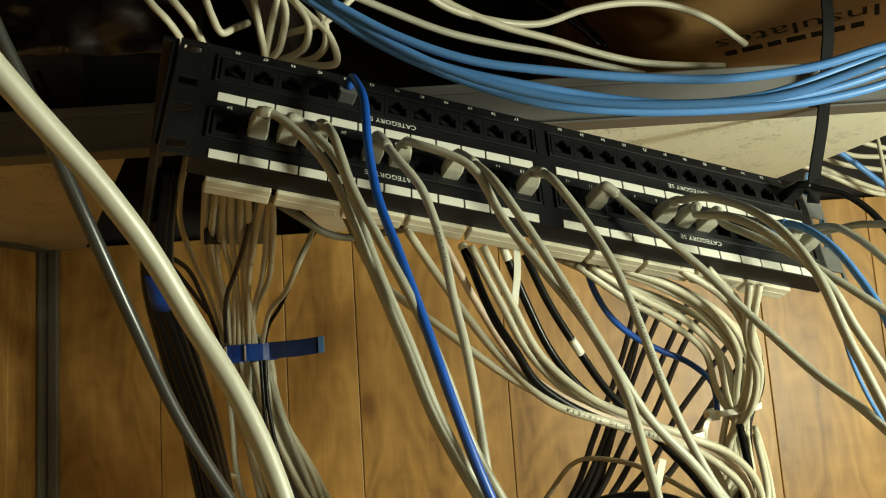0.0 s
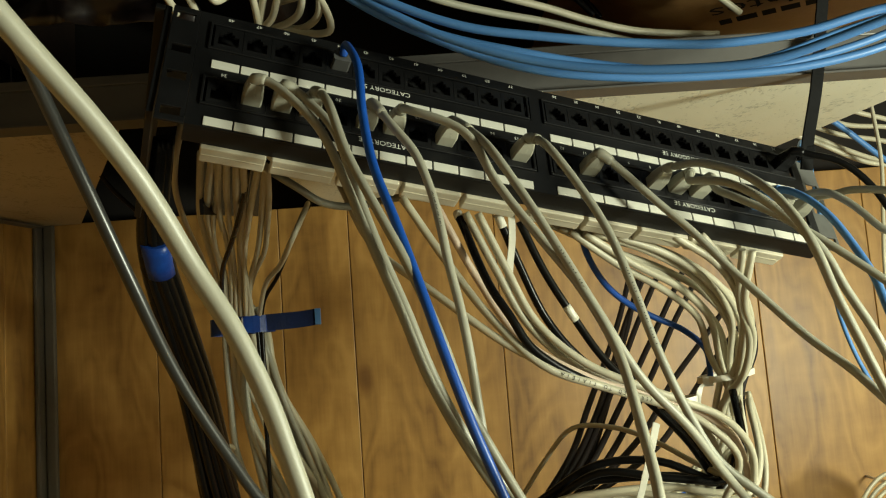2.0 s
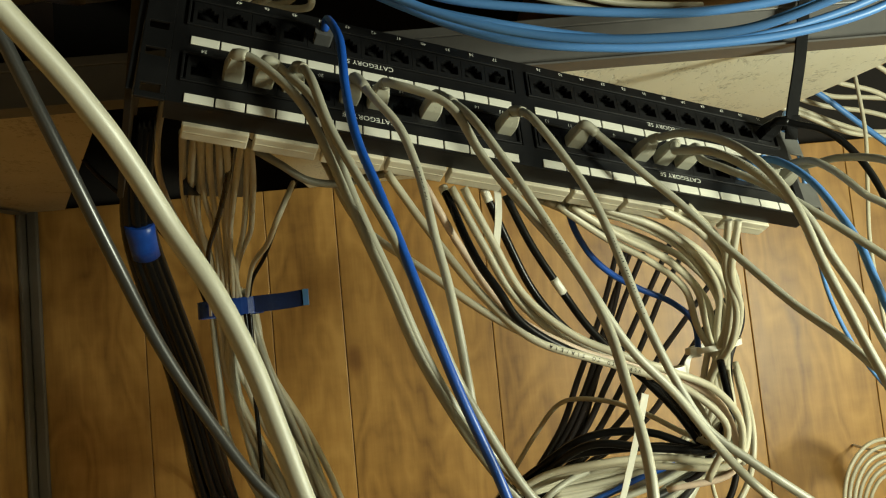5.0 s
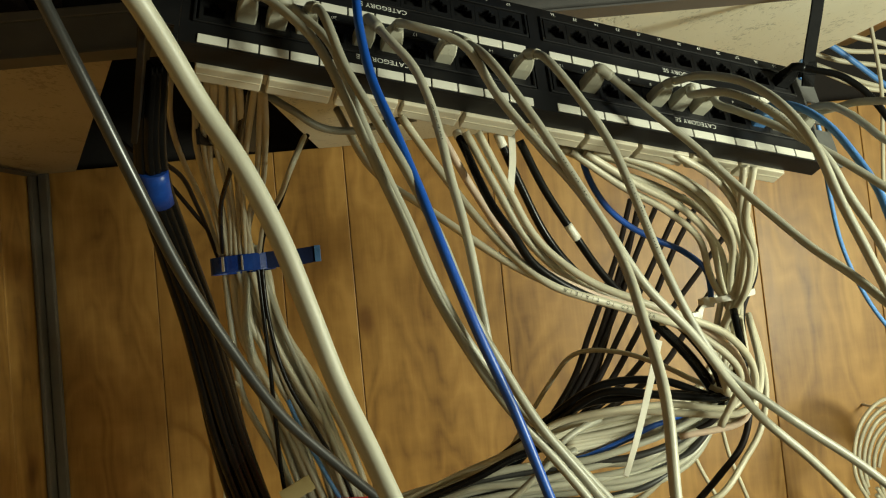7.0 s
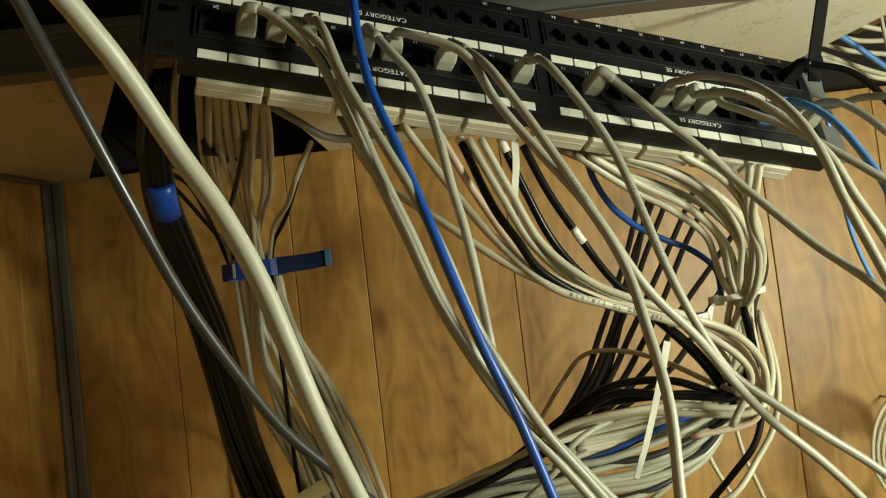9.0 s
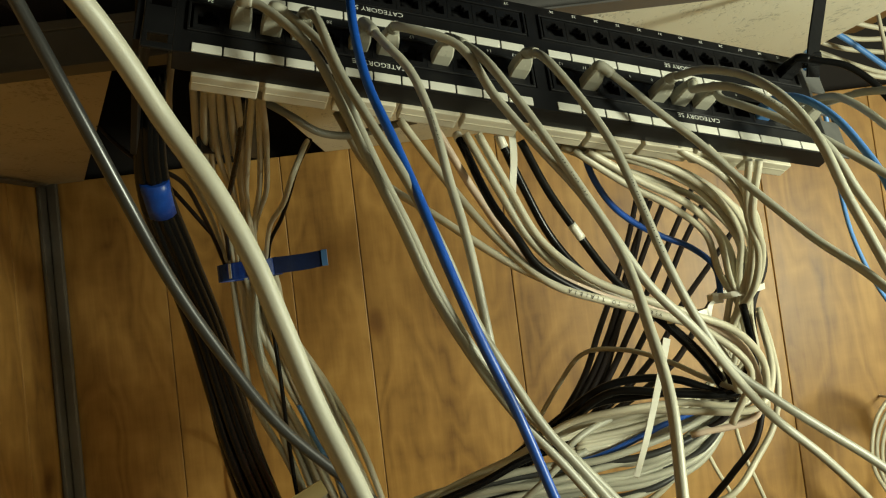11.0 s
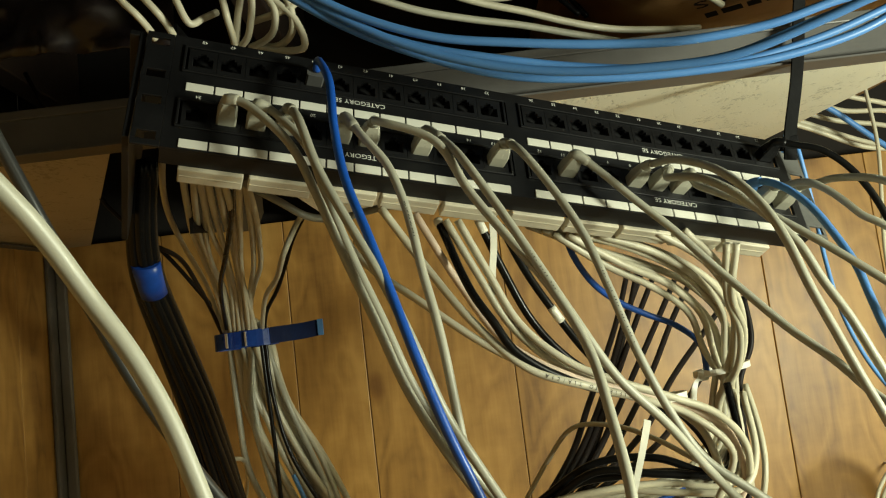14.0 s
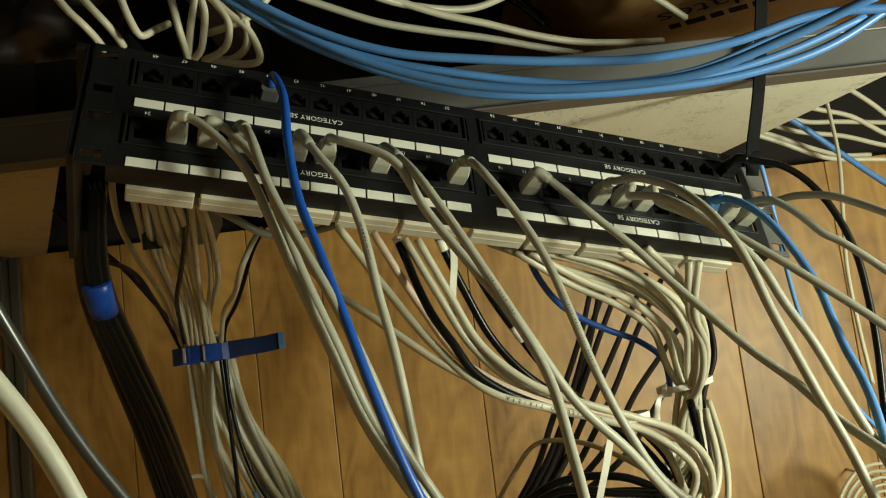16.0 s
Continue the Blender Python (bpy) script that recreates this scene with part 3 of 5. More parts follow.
patch_cable(16, [(0.006, 0.471, 1.999), (0.022, 0.455, 1.967), (0.038, 0.445, 1.933), (0.055, 0.441, 1.898), (0.074, 0.445, 1.864), (0.099, 0.456, 1.836), (0.121, 0.472, 1.808), (0.144, 0.488, 1.782), (0.172, 0.496, 1.755), (0.197, 0.504, 1.727), (0.22, 0.511, 1.696), (0.242, 0.518, 1.664)], GREY_CABLE, "grey patch cord with printed jacket, falling across the bundle", GREY_CABLE)
patch_cable(13, [(0.046, 0.504, 2.003), (0.061, 0.493, 1.975), (0.074, 0.483, 1.944), (0.083, 0.477, 1.911), (0.092, 0.474, 1.877), (0.104, 0.475, 1.845), (0.121, 0.48, 1.814), (0.146, 0.487, 1.792), (0.173, 0.494, 1.771), (0.2, 0.498, 1.75), (0.226, 0.501, 1.726), (0.25, 0.504, 1.701)], GREY_CABLE, "grey patch cord crossing the tied cable bundle", GREY_CABLE)
patch_cable(11, [(0.101, 0.548, 1.993), (0.121, 0.544, 1.97), (0.141, 0.538, 1.947), (0.158, 0.53, 1.923), (0.175, 0.518, 1.899), (0.19, 0.504, 1.877), (0.205, 0.486, 1.857), (0.215, 0.465, 1.837), (0.226, 0.441, 1.82), (0.237, 0.418, 1.802), (0.247, 0.397, 1.782), (0.256, 0.377, 1.761)], GREY_CABLE, "grey patch cord running off towards the lamp side", GREY_CABLE)
patch_cable(8, [(0.14, 0.548, 1.994), (0.144, 0.529, 1.991), (0.149, 0.507, 1.984), (0.155, 0.485, 1.974), (0.162, 0.467, 1.96), (0.169, 0.455, 1.943), (0.175, 0.448, 1.923), (0.181, 0.445, 1.899), (0.189, 0.443, 1.875), (0.197, 0.441, 1.851), (0.206, 0.439, 1.826), (0.213, 0.437, 1.801), (0.221, 0.434, 1.767), (0.229, 0.432, 1.733), (0.235, 0.43, 1.699), (0.241, 0.428, 1.664)], GREY_CABLE, "grey patch cord arching over its neighbours", GREY_CABLE)
patch_cable(7, [(0.148, 0.557, 1.988), (0.143, 0.541, 1.982), (0.144, 0.521, 1.978), (0.151, 0.5, 1.972), (0.162, 0.484, 1.96), (0.176, 0.475, 1.943), (0.19, 0.471, 1.924), (0.2, 0.471, 1.902), (0.212, 0.471, 1.879), (0.222, 0.473, 1.857), (0.232, 0.474, 1.834), (0.242, 0.474, 1.811), (0.255, 0.475, 1.778), (0.267, 0.476, 1.745), (0.278, 0.476, 1.712), (0.287, 0.477, 1.678)], GREY_CABLE, "grey patch cord leaving beside its neighbours", GREY_CABLE)
patch_cable(6, [(0.168, 0.564, 1.979), (0.177, 0.549, 1.969), (0.195, 0.534, 1.954), (0.217, 0.52, 1.933), (0.242, 0.508, 1.908), (0.268, 0.497, 1.881), (0.29, 0.489, 1.855), (0.31, 0.481, 1.827), (0.328, 0.473, 1.798), (0.344, 0.467, 1.768)], GREY_CABLE, "grey patch cord leaving low beside its neighbours", GREY_CABLE)
patch_cable(2, [(0.236, 0.586, 1.974), (0.242, 0.577, 1.974), (0.247, 0.567, 1.971), (0.254, 0.559, 1.963), (0.26, 0.553, 1.954), (0.267, 0.547, 1.943), (0.277, 0.541, 1.934), (0.297, 0.527, 1.909), (0.316, 0.515, 1.882), (0.333, 0.504, 1.854), (0.349, 0.494, 1.824)], GREY_CABLE, "grey patch cord plugged beside the blue one", GREY_CABLE)
patch_cable(1, [(0.252, 0.591, 1.973), (0.258, 0.582, 1.973), (0.263, 0.571, 1.973), (0.27, 0.561, 1.971), (0.276, 0.551, 1.968), (0.283, 0.542, 1.963), (0.3, 0.517, 1.945), (0.316, 0.494, 1.925), (0.331, 0.472, 1.902), (0.345, 0.452, 1.876)], GREY_CABLE, "grey patch cord in the end port of the panel", GREY_CABLE)
patch_cable(3, [(0.222, 0.578, 1.977), (0.229, 0.564, 1.968), (0.236, 0.55, 1.953), (0.242, 0.538, 1.933), (0.247, 0.527, 1.911), (0.248, 0.518, 1.89), (0.248, 0.508, 1.871), (0.248, 0.496, 1.855), (0.246, 0.484, 1.84), (0.242, 0.472, 1.825), (0.236, 0.459, 1.81), (0.229, 0.446, 1.795), (0.218, 0.426, 1.769), (0.209, 0.407, 1.74), (0.2, 0.391, 1.711), (0.192, 0.375, 1.681)], SKY_CABLE, "light blue patch cord with a blue boot", SKY_CABLE)
patch_cable(44, [(-0.064, 0.492, 2.056), (-0.062, 0.475, 2.022), (-0.057, 0.458, 1.988), (-0.047, 0.442, 1.955), (-0.037, 0.429, 1.921), (-0.027, 0.419, 1.885), (-0.016, 0.415, 1.849), (-0.003, 0.418, 1.813), (0.008, 0.421, 1.777), (0.019, 0.423, 1.74), (0.029, 0.425, 1.703), (0.038, 0.427, 1.666)], BLUE_CABLE, "deep blue patch cord with a clear plug", None, CLEAR)
patch_cable(25, [(0.261, 0.614, 2.008), (0.278, 0.608, 2.0), (0.294, 0.604, 1.983), (0.306, 0.6, 1.958), (0.313, 0.597, 1.929), (0.315, 0.596, 1.898), (0.314, 0.594, 1.865), (0.311, 0.593, 1.831), (0.308, 0.592, 1.796), (0.306, 0.591, 1.761), (0.303, 0.591, 1.726), (0.301, 0.59, 1.691)], BLACK_CABLE, "black patch cord with a black plug and boot", BLACK_CABLE)
patch_cable(22, [(-0.095, 0.484, 2.036), (-0.078, 0.472, 2.012), (-0.068, 0.462, 1.978), (-0.057, 0.455, 1.943), (-0.044, 0.451, 1.907), (-0.032, 0.453, 1.871), (-0.016, 0.459, 1.837), (0.005, 0.468, 1.806), (0.03, 0.472, 1.775), (0.054, 0.476, 1.744), (0.074, 0.48, 1.711), (0.092, 0.483, 1.678)], GREY_CABLE, "grey network patch cord running close behind another", GREY_CABLE)

# the near cables that hang in front of the panel
cable([(-0.194, 0.114, 2.36), (-0.174, 0.064, 2.231), (-0.133, 0.08, 2.044), (-0.106, 0.12, 1.963), (-0.086, 0.149, 1.927), (-0.081, 0.157, 1.917), (-0.076, 0.164, 1.905), (-0.07, 0.168, 1.893), (-0.065, 0.171, 1.88), (-0.061, 0.173, 1.866), (-0.057, 0.174, 1.852), (-0.052, 0.173, 1.839), (-0.047, 0.171, 1.826), (-0.018, 0.16, 1.752)], GREY_CABLE, 0.00205, "thick pale grey cable hanging close in front of the panel", "network_cable", "")
cable([(-0.242, 0.292, 2.36), (-0.222, 0.242, 2.326), (-0.189, 0.237, 2.123), (-0.169, 0.258, 2.03), (-0.155, 0.274, 1.984), (-0.144, 0.285, 1.95), (-0.135, 0.301, 1.917), (-0.127, 0.321, 1.885), (-0.116, 0.341, 1.855), (-0.103, 0.362, 1.826), (-0.085, 0.384, 1.8), (-0.066, 0.405, 1.775), (-0.046, 0.426, 1.75), (-0.004, 0.47, 1.698)], SLATE_CABLE, 0.0024, "dull grey cable hanging in front of the bracket", "network_cable", "")

# tied bundle below the shaded end of the panel
cable([(-0.179, 0.529, 2.042), (-0.208, 0.609, 2.036), (-0.232, 0.691, 2.027), (-0.247, 0.774, 2.012), (-0.253, 0.855, 1.984), (-0.257, 0.925, 1.936)], CREAM_CABLE, 0.0025, "cream-grey network cable dropping from a punch-down block into the taped bundle", "network_cable", "taped cable bundle")
cable([(-0.169, 0.531, 2.02), (-0.192, 0.612, 2.016), (-0.214, 0.693, 2.01), (-0.23, 0.774, 1.998), (-0.243, 0.854, 1.976), (-0.254, 0.925, 1.935)], CREAM_CABLE, 0.0025, "cream-grey network cable dropping from a punch-down block into the taped bundle", "network_cable", "taped cable bundle")
cable([(-0.162, 0.531, 2.018), (-0.186, 0.612, 2.013), (-0.208, 0.693, 2.007), (-0.224, 0.774, 1.995), (-0.237, 0.854, 1.973), (-0.25, 0.926, 1.932)], CREAM_CABLE, 0.0025, "cream-grey network cable dropping from a punch-down block into the taped bundle", "network_cable", "taped cable bundle")
cable([(-0.157, 0.531, 2.017), (-0.179, 0.612, 2.013), (-0.198, 0.694, 2.006), (-0.212, 0.776, 1.995), (-0.228, 0.855, 1.972), (-0.246, 0.926, 1.931)], CREAM_CABLE, 0.0025, "cream-grey network cable dropping from a punch-down block into the taped bundle", "network_cable", "taped cable bundle")
cable([(-0.153, 0.531, 2.016), (-0.173, 0.613, 2.011), (-0.191, 0.695, 2.005), (-0.208, 0.776, 1.992), (-0.224, 0.855, 1.971), (-0.241, 0.926, 1.929)], CREAM_CABLE, 0.0025, "cream-grey network cable dropping from a punch-down block into the taped bundle", "network_cable", "taped cable bundle")
cable([(-0.147, 0.532, 2.014), (-0.166, 0.613, 2.009), (-0.184, 0.695, 2.003), (-0.201, 0.776, 1.992), (-0.219, 0.855, 1.969), (-0.236, 0.926, 1.929)], CREAM_CABLE, 0.0025, "cream-grey network cable dropping from a punch-down block into the taped bundle", "network_cable", "taped cable bundle")
cable([(-0.133, 0.532, 2.01), (-0.154, 0.613, 2.007), (-0.175, 0.694, 2), (-0.196, 0.775, 1.989), (-0.214, 0.853, 1.966), (-0.23, 0.926, 1.928)], CREAM_CABLE, 0.0025, "cream-grey network cable dropping from a punch-down block into the taped bundle", "network_cable", "taped cable bundle")
cable([(-0.129, 0.532, 2.009), (-0.147, 0.614, 2.005), (-0.165, 0.696, 1.999), (-0.185, 0.777, 1.987), (-0.209, 0.855, 1.967), (-0.227, 0.926, 1.927)], CREAM_CABLE, 0.0025, "cream-grey network cable dropping from a punch-down block into the taped bundle", "network_cable", "taped cable bundle")
cable([(-0.128, 0.532, 2.008), (-0.143, 0.615, 2.004), (-0.16, 0.697, 1.998), (-0.179, 0.778, 1.986), (-0.207, 0.856, 1.969), (-0.233, 0.926, 1.93)], CREAM_CABLE, 0.0025, "cream-grey network cable dropping from a punch-down block into the taped bundle", "network_cable", "taped cable bundle")
cable([(-0.139, 0.796, 2.032), (-0.132, 0.718, 2.01), (-0.142, 0.701, 1.983), (-0.165, 0.779, 1.973), (-0.194, 0.854, 1.962), (-0.217, 0.926, 1.93)], CREAM_CABLE, 0.0025, "cream-grey network cable dropping from a punch-down block into the taped bundle", "network_cable", "taped cable bundle")
cable([(-0.143, 0.532, 2.012), (-0.16, 0.613, 2.009), (-0.179, 0.694, 2.002), (-0.199, 0.774, 1.99), (-0.212, 0.853, 1.967), (-0.222, 0.926, 1.929)], CREAM_CABLE, 0.0025, "cream-grey network cable dropping from a punch-down block into the taped bundle", "network_cable", "taped cable bundle")
cable([(-0.159, 0.531, 2.017), (-0.179, 0.613, 2.013), (-0.203, 0.693, 2.007), (-0.223, 0.774, 1.995), (-0.234, 0.855, 1.974), (-0.248, 0.926, 1.933)], CREAM_CABLE, 0.0025, "cream-grey network cable dropping from a punch-down block into the taped bundle", "network_cable", "taped cable bundle")
cable([(-0.144, 0.556, 2.017), (-0.166, 0.632, 2.004), (-0.192, 0.706, 1.987), (-0.218, 0.78, 1.974), (-0.238, 0.855, 1.957), (-0.256, 0.93, 1.936)], BLACK_CABLE, 0.0022, "thin black cable in the taped bundle", "network_cable", "taped cable bundle")
cable([(-0.136, 0.796, 2.033), (-0.155, 0.824, 2.014), (-0.17, 0.852, 1.993), (-0.186, 0.879, 1.972), (-0.205, 0.905, 1.952), (-0.216, 0.931, 1.927)], BLACK_CABLE, 0.0022, "thin black cable in the taped bundle", "network_cable", "taped cable bundle")
cable([(-0.255, 0.7, 2.007), (-0.248, 0.76, 2), (-0.251, 0.818, 1.981), (-0.256, 0.874, 1.96), (-0.262, 0.93, 1.937)], DARK_CABLE, 0.0022, "dim brown cable leading into the taped bundle", "network_cable", "taped cable bundle")
fan_rng = random.Random(11)
FAN = 23
ends = list(range(FAN))
for i in range(FAN):
    j = max(0, min(FAN - 1, i + fan_rng.choice((-6, -4, -2, 0, 1, 3, 5))))
    ends[i], ends[j] = ends[j], ends[i]
for i in range(FAN):
    a, b = 2 * i / (FAN - 1) - 1, 2 * ends[i] / (FAN - 1) - 1
    depth = 0.954 + 0.012 * (i * 7 % 5) / 4
    run = []
    for s, z, cx, half in ((0.0, 1.944, -0.236, 0.018), (0.1, 1.905, -0.236, 0.021), (0.28, 1.85, -0.231, 0.032), (0.5, 1.782, -0.21, 0.04), (0.72, 1.708, -0.182, 0.037), (1.0, 1.6, -0.152, 0.038)):
        mix = a + (b - a) * min(1.0, s * 1.5)
        run.append((cx + half * mix + fan_rng.uniform(-0.0065, 0.0065) * (s > 0), depth + 0.022 * min(1, s * 2) + fan_rng.uniform(-0.007, 0.007) * (s > 0) - (0.026 if s == 0 else 0.0), z + fan_rng.uniform(-0.004, 0.004)))
    cable(run, CREAM_CABLE if i % 5 else GREY_CABLE, 0.0037, "cream-grey network cable fanning out under the blue tape", "network_cable", "taped cable bundle")
cable([(-0.214, 0.927, 1.936), (-0.213, 0.934, 1.866), (-0.201, 0.942, 1.798), (-0.172, 0.949, 1.733), (-0.144, 0.957, 1.669), (-0.133, 0.964, 1.6)], BLACK_CABLE, 0.0024, "black cable among the grey ones under the tape", "network_cable", "taped cable bundle")
cable([(-0.219, 0.927, 1.937), (-0.218, 0.934, 1.871), (-0.217, 0.942, 1.805), (-0.217, 0.949, 1.739), (-0.215, 0.957, 1.672), (-0.204, 0.964, 1.607)], BLACK_CABLE, 0.0024, "black cable among the grey ones under the tape", "network_cable", "taped cable bundle")
cable([(-0.205, 0.965, 1.771), (-0.189, 0.968, 1.727), (-0.17, 0.969, 1.684), (-0.15, 0.967, 1.643), (-0.132, 0.964, 1.6)], SKY_CABLE, 0.0027, "light blue cable showing low in the bundle", "network_cable", "taped cable bundle")

# black bundle hanging from the bracket
BLACK_RUN = [(-0.199, 0.549, 2.036), (-0.222, 0.6, 1.977), (-0.227, 0.66, 1.923), (-0.23, 0.721, 1.87), (-0.237, 0.782, 1.817), (-0.244, 0.841, 1.763), (-0.248, 0.9, 1.708), (-0.249, 0.959, 1.652), (-0.243, 1.017, 1.595)]
for i in range(18):
    a, rr = i * 2.4, 0.0052 * math.sqrt(i + 0.3) / 1.9
    pts = []
    for k, q in enumerate(BLACK_RUN):
        s = k / 8
        grow = 0.5 + 1.6 * s
        turn = a + 1.5 * s
        pts.append(Vector(q) + Vector((math.cos(turn), 0.6 * math.sin(turn), 0.25 * math.sin(turn + 1))) * rr * grow)
    cable(pts, BLACK_CABLE, 0.0044, "glossy black cable in the thick bundle under the bracket", "network_cable", "black cable bundle")

# cables from the middle blocks sweeping to the tied loop
pts = [(-0.009, 0.554, 1.974), (-0.004, 0.544, 1.957), (0.001, 0.536, 1.939), (0.008, 0.53, 1.92), (0.018, 0.527, 1.902), (0.028, 0.528, 1.884), (0.043, 0.533, 1.871), (0.06, 0.54, 1.861), (0.077, 0.549, 1.853)]
black = cable(pts, BLACK_CABLE, 0.0028, "black network cable with a white marker, from a punch-down block", "network_cable", "cables behind the panel")
sleeve(black, pts, 0.0, 0.03, 0.0031, NYLON)
pts = [(0.018, 0.56, 1.972), (0.031, 0.569, 1.937), (0.046, 0.579, 1.903), (0.067, 0.594, 1.876), (0.094, 0.609, 1.854), (0.124, 0.623, 1.836), (0.15, 0.637, 1.812), (0.172, 0.652, 1.784)]
black = cable(pts, BLACK_CABLE, 0.0028, "black network cable with a white marker, from a punch-down block", "network_cable", "cables behind the panel")
sleeve(black, pts, 0.0, 0.03, 0.0031, NYLON)
pts = [(0.033, 0.566, 1.967), (0.047, 0.57, 1.933), (0.065, 0.576, 1.901), (0.084, 0.592, 1.874), (0.107, 0.609, 1.85), (0.131, 0.624, 1.827), (0.154, 0.639, 1.802), (0.173, 0.653, 1.774)]
black = cable(pts, BLACK_CABLE, 0.0028, "black network cable with a white marker, from a punch-down block", "network_cable", "cables behind the panel")
sleeve(black, pts, 0.255, 0.29, 0.0031, NYLON)
cable([(-0.133, 0.567, 2.014), (-0.117, 0.58, 2.004), (-0.101, 0.593, 1.994), (-0.08, 0.6, 1.991), (-0.057, 0.599, 1.994), (-0.034, 0.598, 1.996)], GREY_CABLE, 0.0028, "grey cable curving behind the punch-down blocks", "network_cable", "cables behind the panel")
cable([(-0.412, 0.826, 2.22), (-0.39, 0.858, 2.152), (-0.361, 0.886, 2.085), (-0.311, 0.906, 2.03), (-0.269, 0.926, 1.967)], DARK_CABLE, 0.0024, "dim grey cable slanting across the dark opening", "network_cable", "")
cable([(0.131, 0.615, 1.84), (0.144, 0.622, 1.829), (0.155, 0.629, 1.817), (0.165, 0.636, 1.804), (0.173, 0.642, 1.789), (0.175, 0.644, 1.771), (0.166, 0.646, 1.756), (0.149, 0.647, 1.748)], DARK_CABLE, 0.0026, "dark cable inside the tied loop", "network_cable", "cables behind the panel")
pts = [(-0.044, 0.529, 1.982), (-0.02, 0.534, 1.942), (0.005, 0.532, 1.904), (0.036, 0.531, 1.871), (0.076, 0.545, 1.854), (0.114, 0.567, 1.84), (0.149, 0.593, 1.824), (0.178, 0.608, 1.793), (0.162, 0.615, 1.757)]
printed = cable(pts, CREAM_CABLE, 0.0027, "cream cable with dark lettering along its jacket", "network_cable", "cables behind the panel")
cable_print(printed, pts, 0.0027, "VERIFIED TO TIA/EIA", 0.6, 0.41, 0.0036)
cable([(-0.023, 0.535, 1.977), (-0.001, 0.548, 1.932), (0.025, 0.548, 1.889), (0.066, 0.549, 1.861), (0.11, 0.568, 1.845), (0.152, 0.593, 1.828), (0.184, 0.62, 1.8), (0.189, 0.639, 1.757), (0.141, 0.647, 1.747)], PINK_CABLE, 0.0026, "faded pinkish cable from a punch-down block", "network_cable", "cables behind the panel")
cable([(-0.091, 0.617, 2.012), (-0.068, 0.59, 1.961), (-0.028, 0.563, 1.923), (0.019, 0.554, 1.884), (0.071, 0.572, 1.857), (0.126, 0.596, 1.84), (0.174, 0.626, 1.815), (0.196, 0.644, 1.764), (0.141, 0.647, 1.747)], CREAM_CABLE, 0.0027, "cream network cable sweeping into the tied loop", "network_cable", "cables behind the panel")
cable([(0.004, 0.545, 1.971), (0.02, 0.553, 1.935), (0.037, 0.557, 1.899), (0.065, 0.555, 1.871), (0.1, 0.561, 1.853), (0.134, 0.577, 1.839), (0.167, 0.594, 1.823), (0.19, 0.614, 1.797), (0.195, 0.634, 1.763)], CREAM_CABLE, 0.0027, "cream network cable sweeping into the tied loop", "network_cable", "cables behind the panel")
cable([(-0.004, 0.545, 1.972), (0.013, 0.553, 1.935), (0.031, 0.559, 1.899), (0.059, 0.563, 1.87), (0.094, 0.577, 1.853), (0.128, 0.594, 1.837), (0.158, 0.608, 1.813), (0.173, 0.623, 1.778)], CREAM_CABLE, 0.0027, "cream network cable sweeping into the tied loop", "network_cable", "cables behind the panel")
cable([(0.019, 0.825, 1.706), (0.043, 0.813, 1.742), (0.066, 0.797, 1.777), (0.089, 0.771, 1.806), (0.121, 0.741, 1.807), (0.146, 0.705, 1.797), (0.163, 0.665, 1.785), (0.176, 0.623, 1.777)], CREAM_CABLE, 0.0022, "thin cream cable arching over the loop", "network_cable", "cables behind the panel")
cable([(0.079, 0.601, 1.967), (0.088, 0.621, 1.945), (0.103, 0.641, 1.925), (0.123, 0.659, 1.91), (0.147, 0.675, 1.898), (0.173, 0.687, 1.886), (0.194, 0.701, 1.868), (0.2, 0.715, 1.841)], BLUE_CABLE, 0.0025, "blue cable inside the tied loop", "network_cable", "cables behind the panel")
cable([(0.161, 0.69, 1.757), (0.131, 0.686, 1.75), (0.103, 0.68, 1.741), (0.073, 0.676, 1.733), (0.043, 0.68, 1.729), (0.013, 0.69, 1.726)], BLUE_CABLE, 0.0025, "blue cable inside the tied loop", "network_cable", "cables behind the panel")
cable([(0.05, 0.585, 1.972), (0.099, 0.6, 1.955), (0.144, 0.627, 1.944), (0.186, 0.656, 1.926), (0.221, 0.685, 1.897), (0.217, 0.694, 1.846), (0.207, 0.696, 1.794), (0.166, 0.692, 1.761), (0.113, 0.685, 1.751), (0.06, 0.678, 1.747)], CREAM_CABLE, 0.0027, "cream network cable from the end blocks, gathered by a nylon tie", "network_cable", "tied cable bundle")
cable([(0.053, 0.586, 1.968), (0.099, 0.6, 1.947), (0.141, 0.628, 1.934), (0.181, 0.656, 1.915), (0.211, 0.685, 1.883), (0.207, 0.696, 1.834), (0.194, 0.697, 1.784), (0.152, 0.693, 1.754), (0.101, 0.686, 1.746), (0.05, 0.679, 1.738)], CREAM_CABLE, 0.0027, "cream network cable from the end blocks, gathered by a nylon tie", "network_cable", "tied cable bundle")
cable([(0.063, 0.586, 1.964), (0.105, 0.603, 1.942), (0.144, 0.628, 1.927), (0.179, 0.657, 1.905), (0.204, 0.686, 1.873), (0.197, 0.698, 1.827), (0.181, 0.698, 1.78), (0.14, 0.693, 1.755), (0.091, 0.686, 1.749), (0.042, 0.679, 1.743)], CREAM_CABLE, 0.0027, "cream network cable from the end blocks, gathered by a nylon tie", "network_cable", "tied cable bundle")
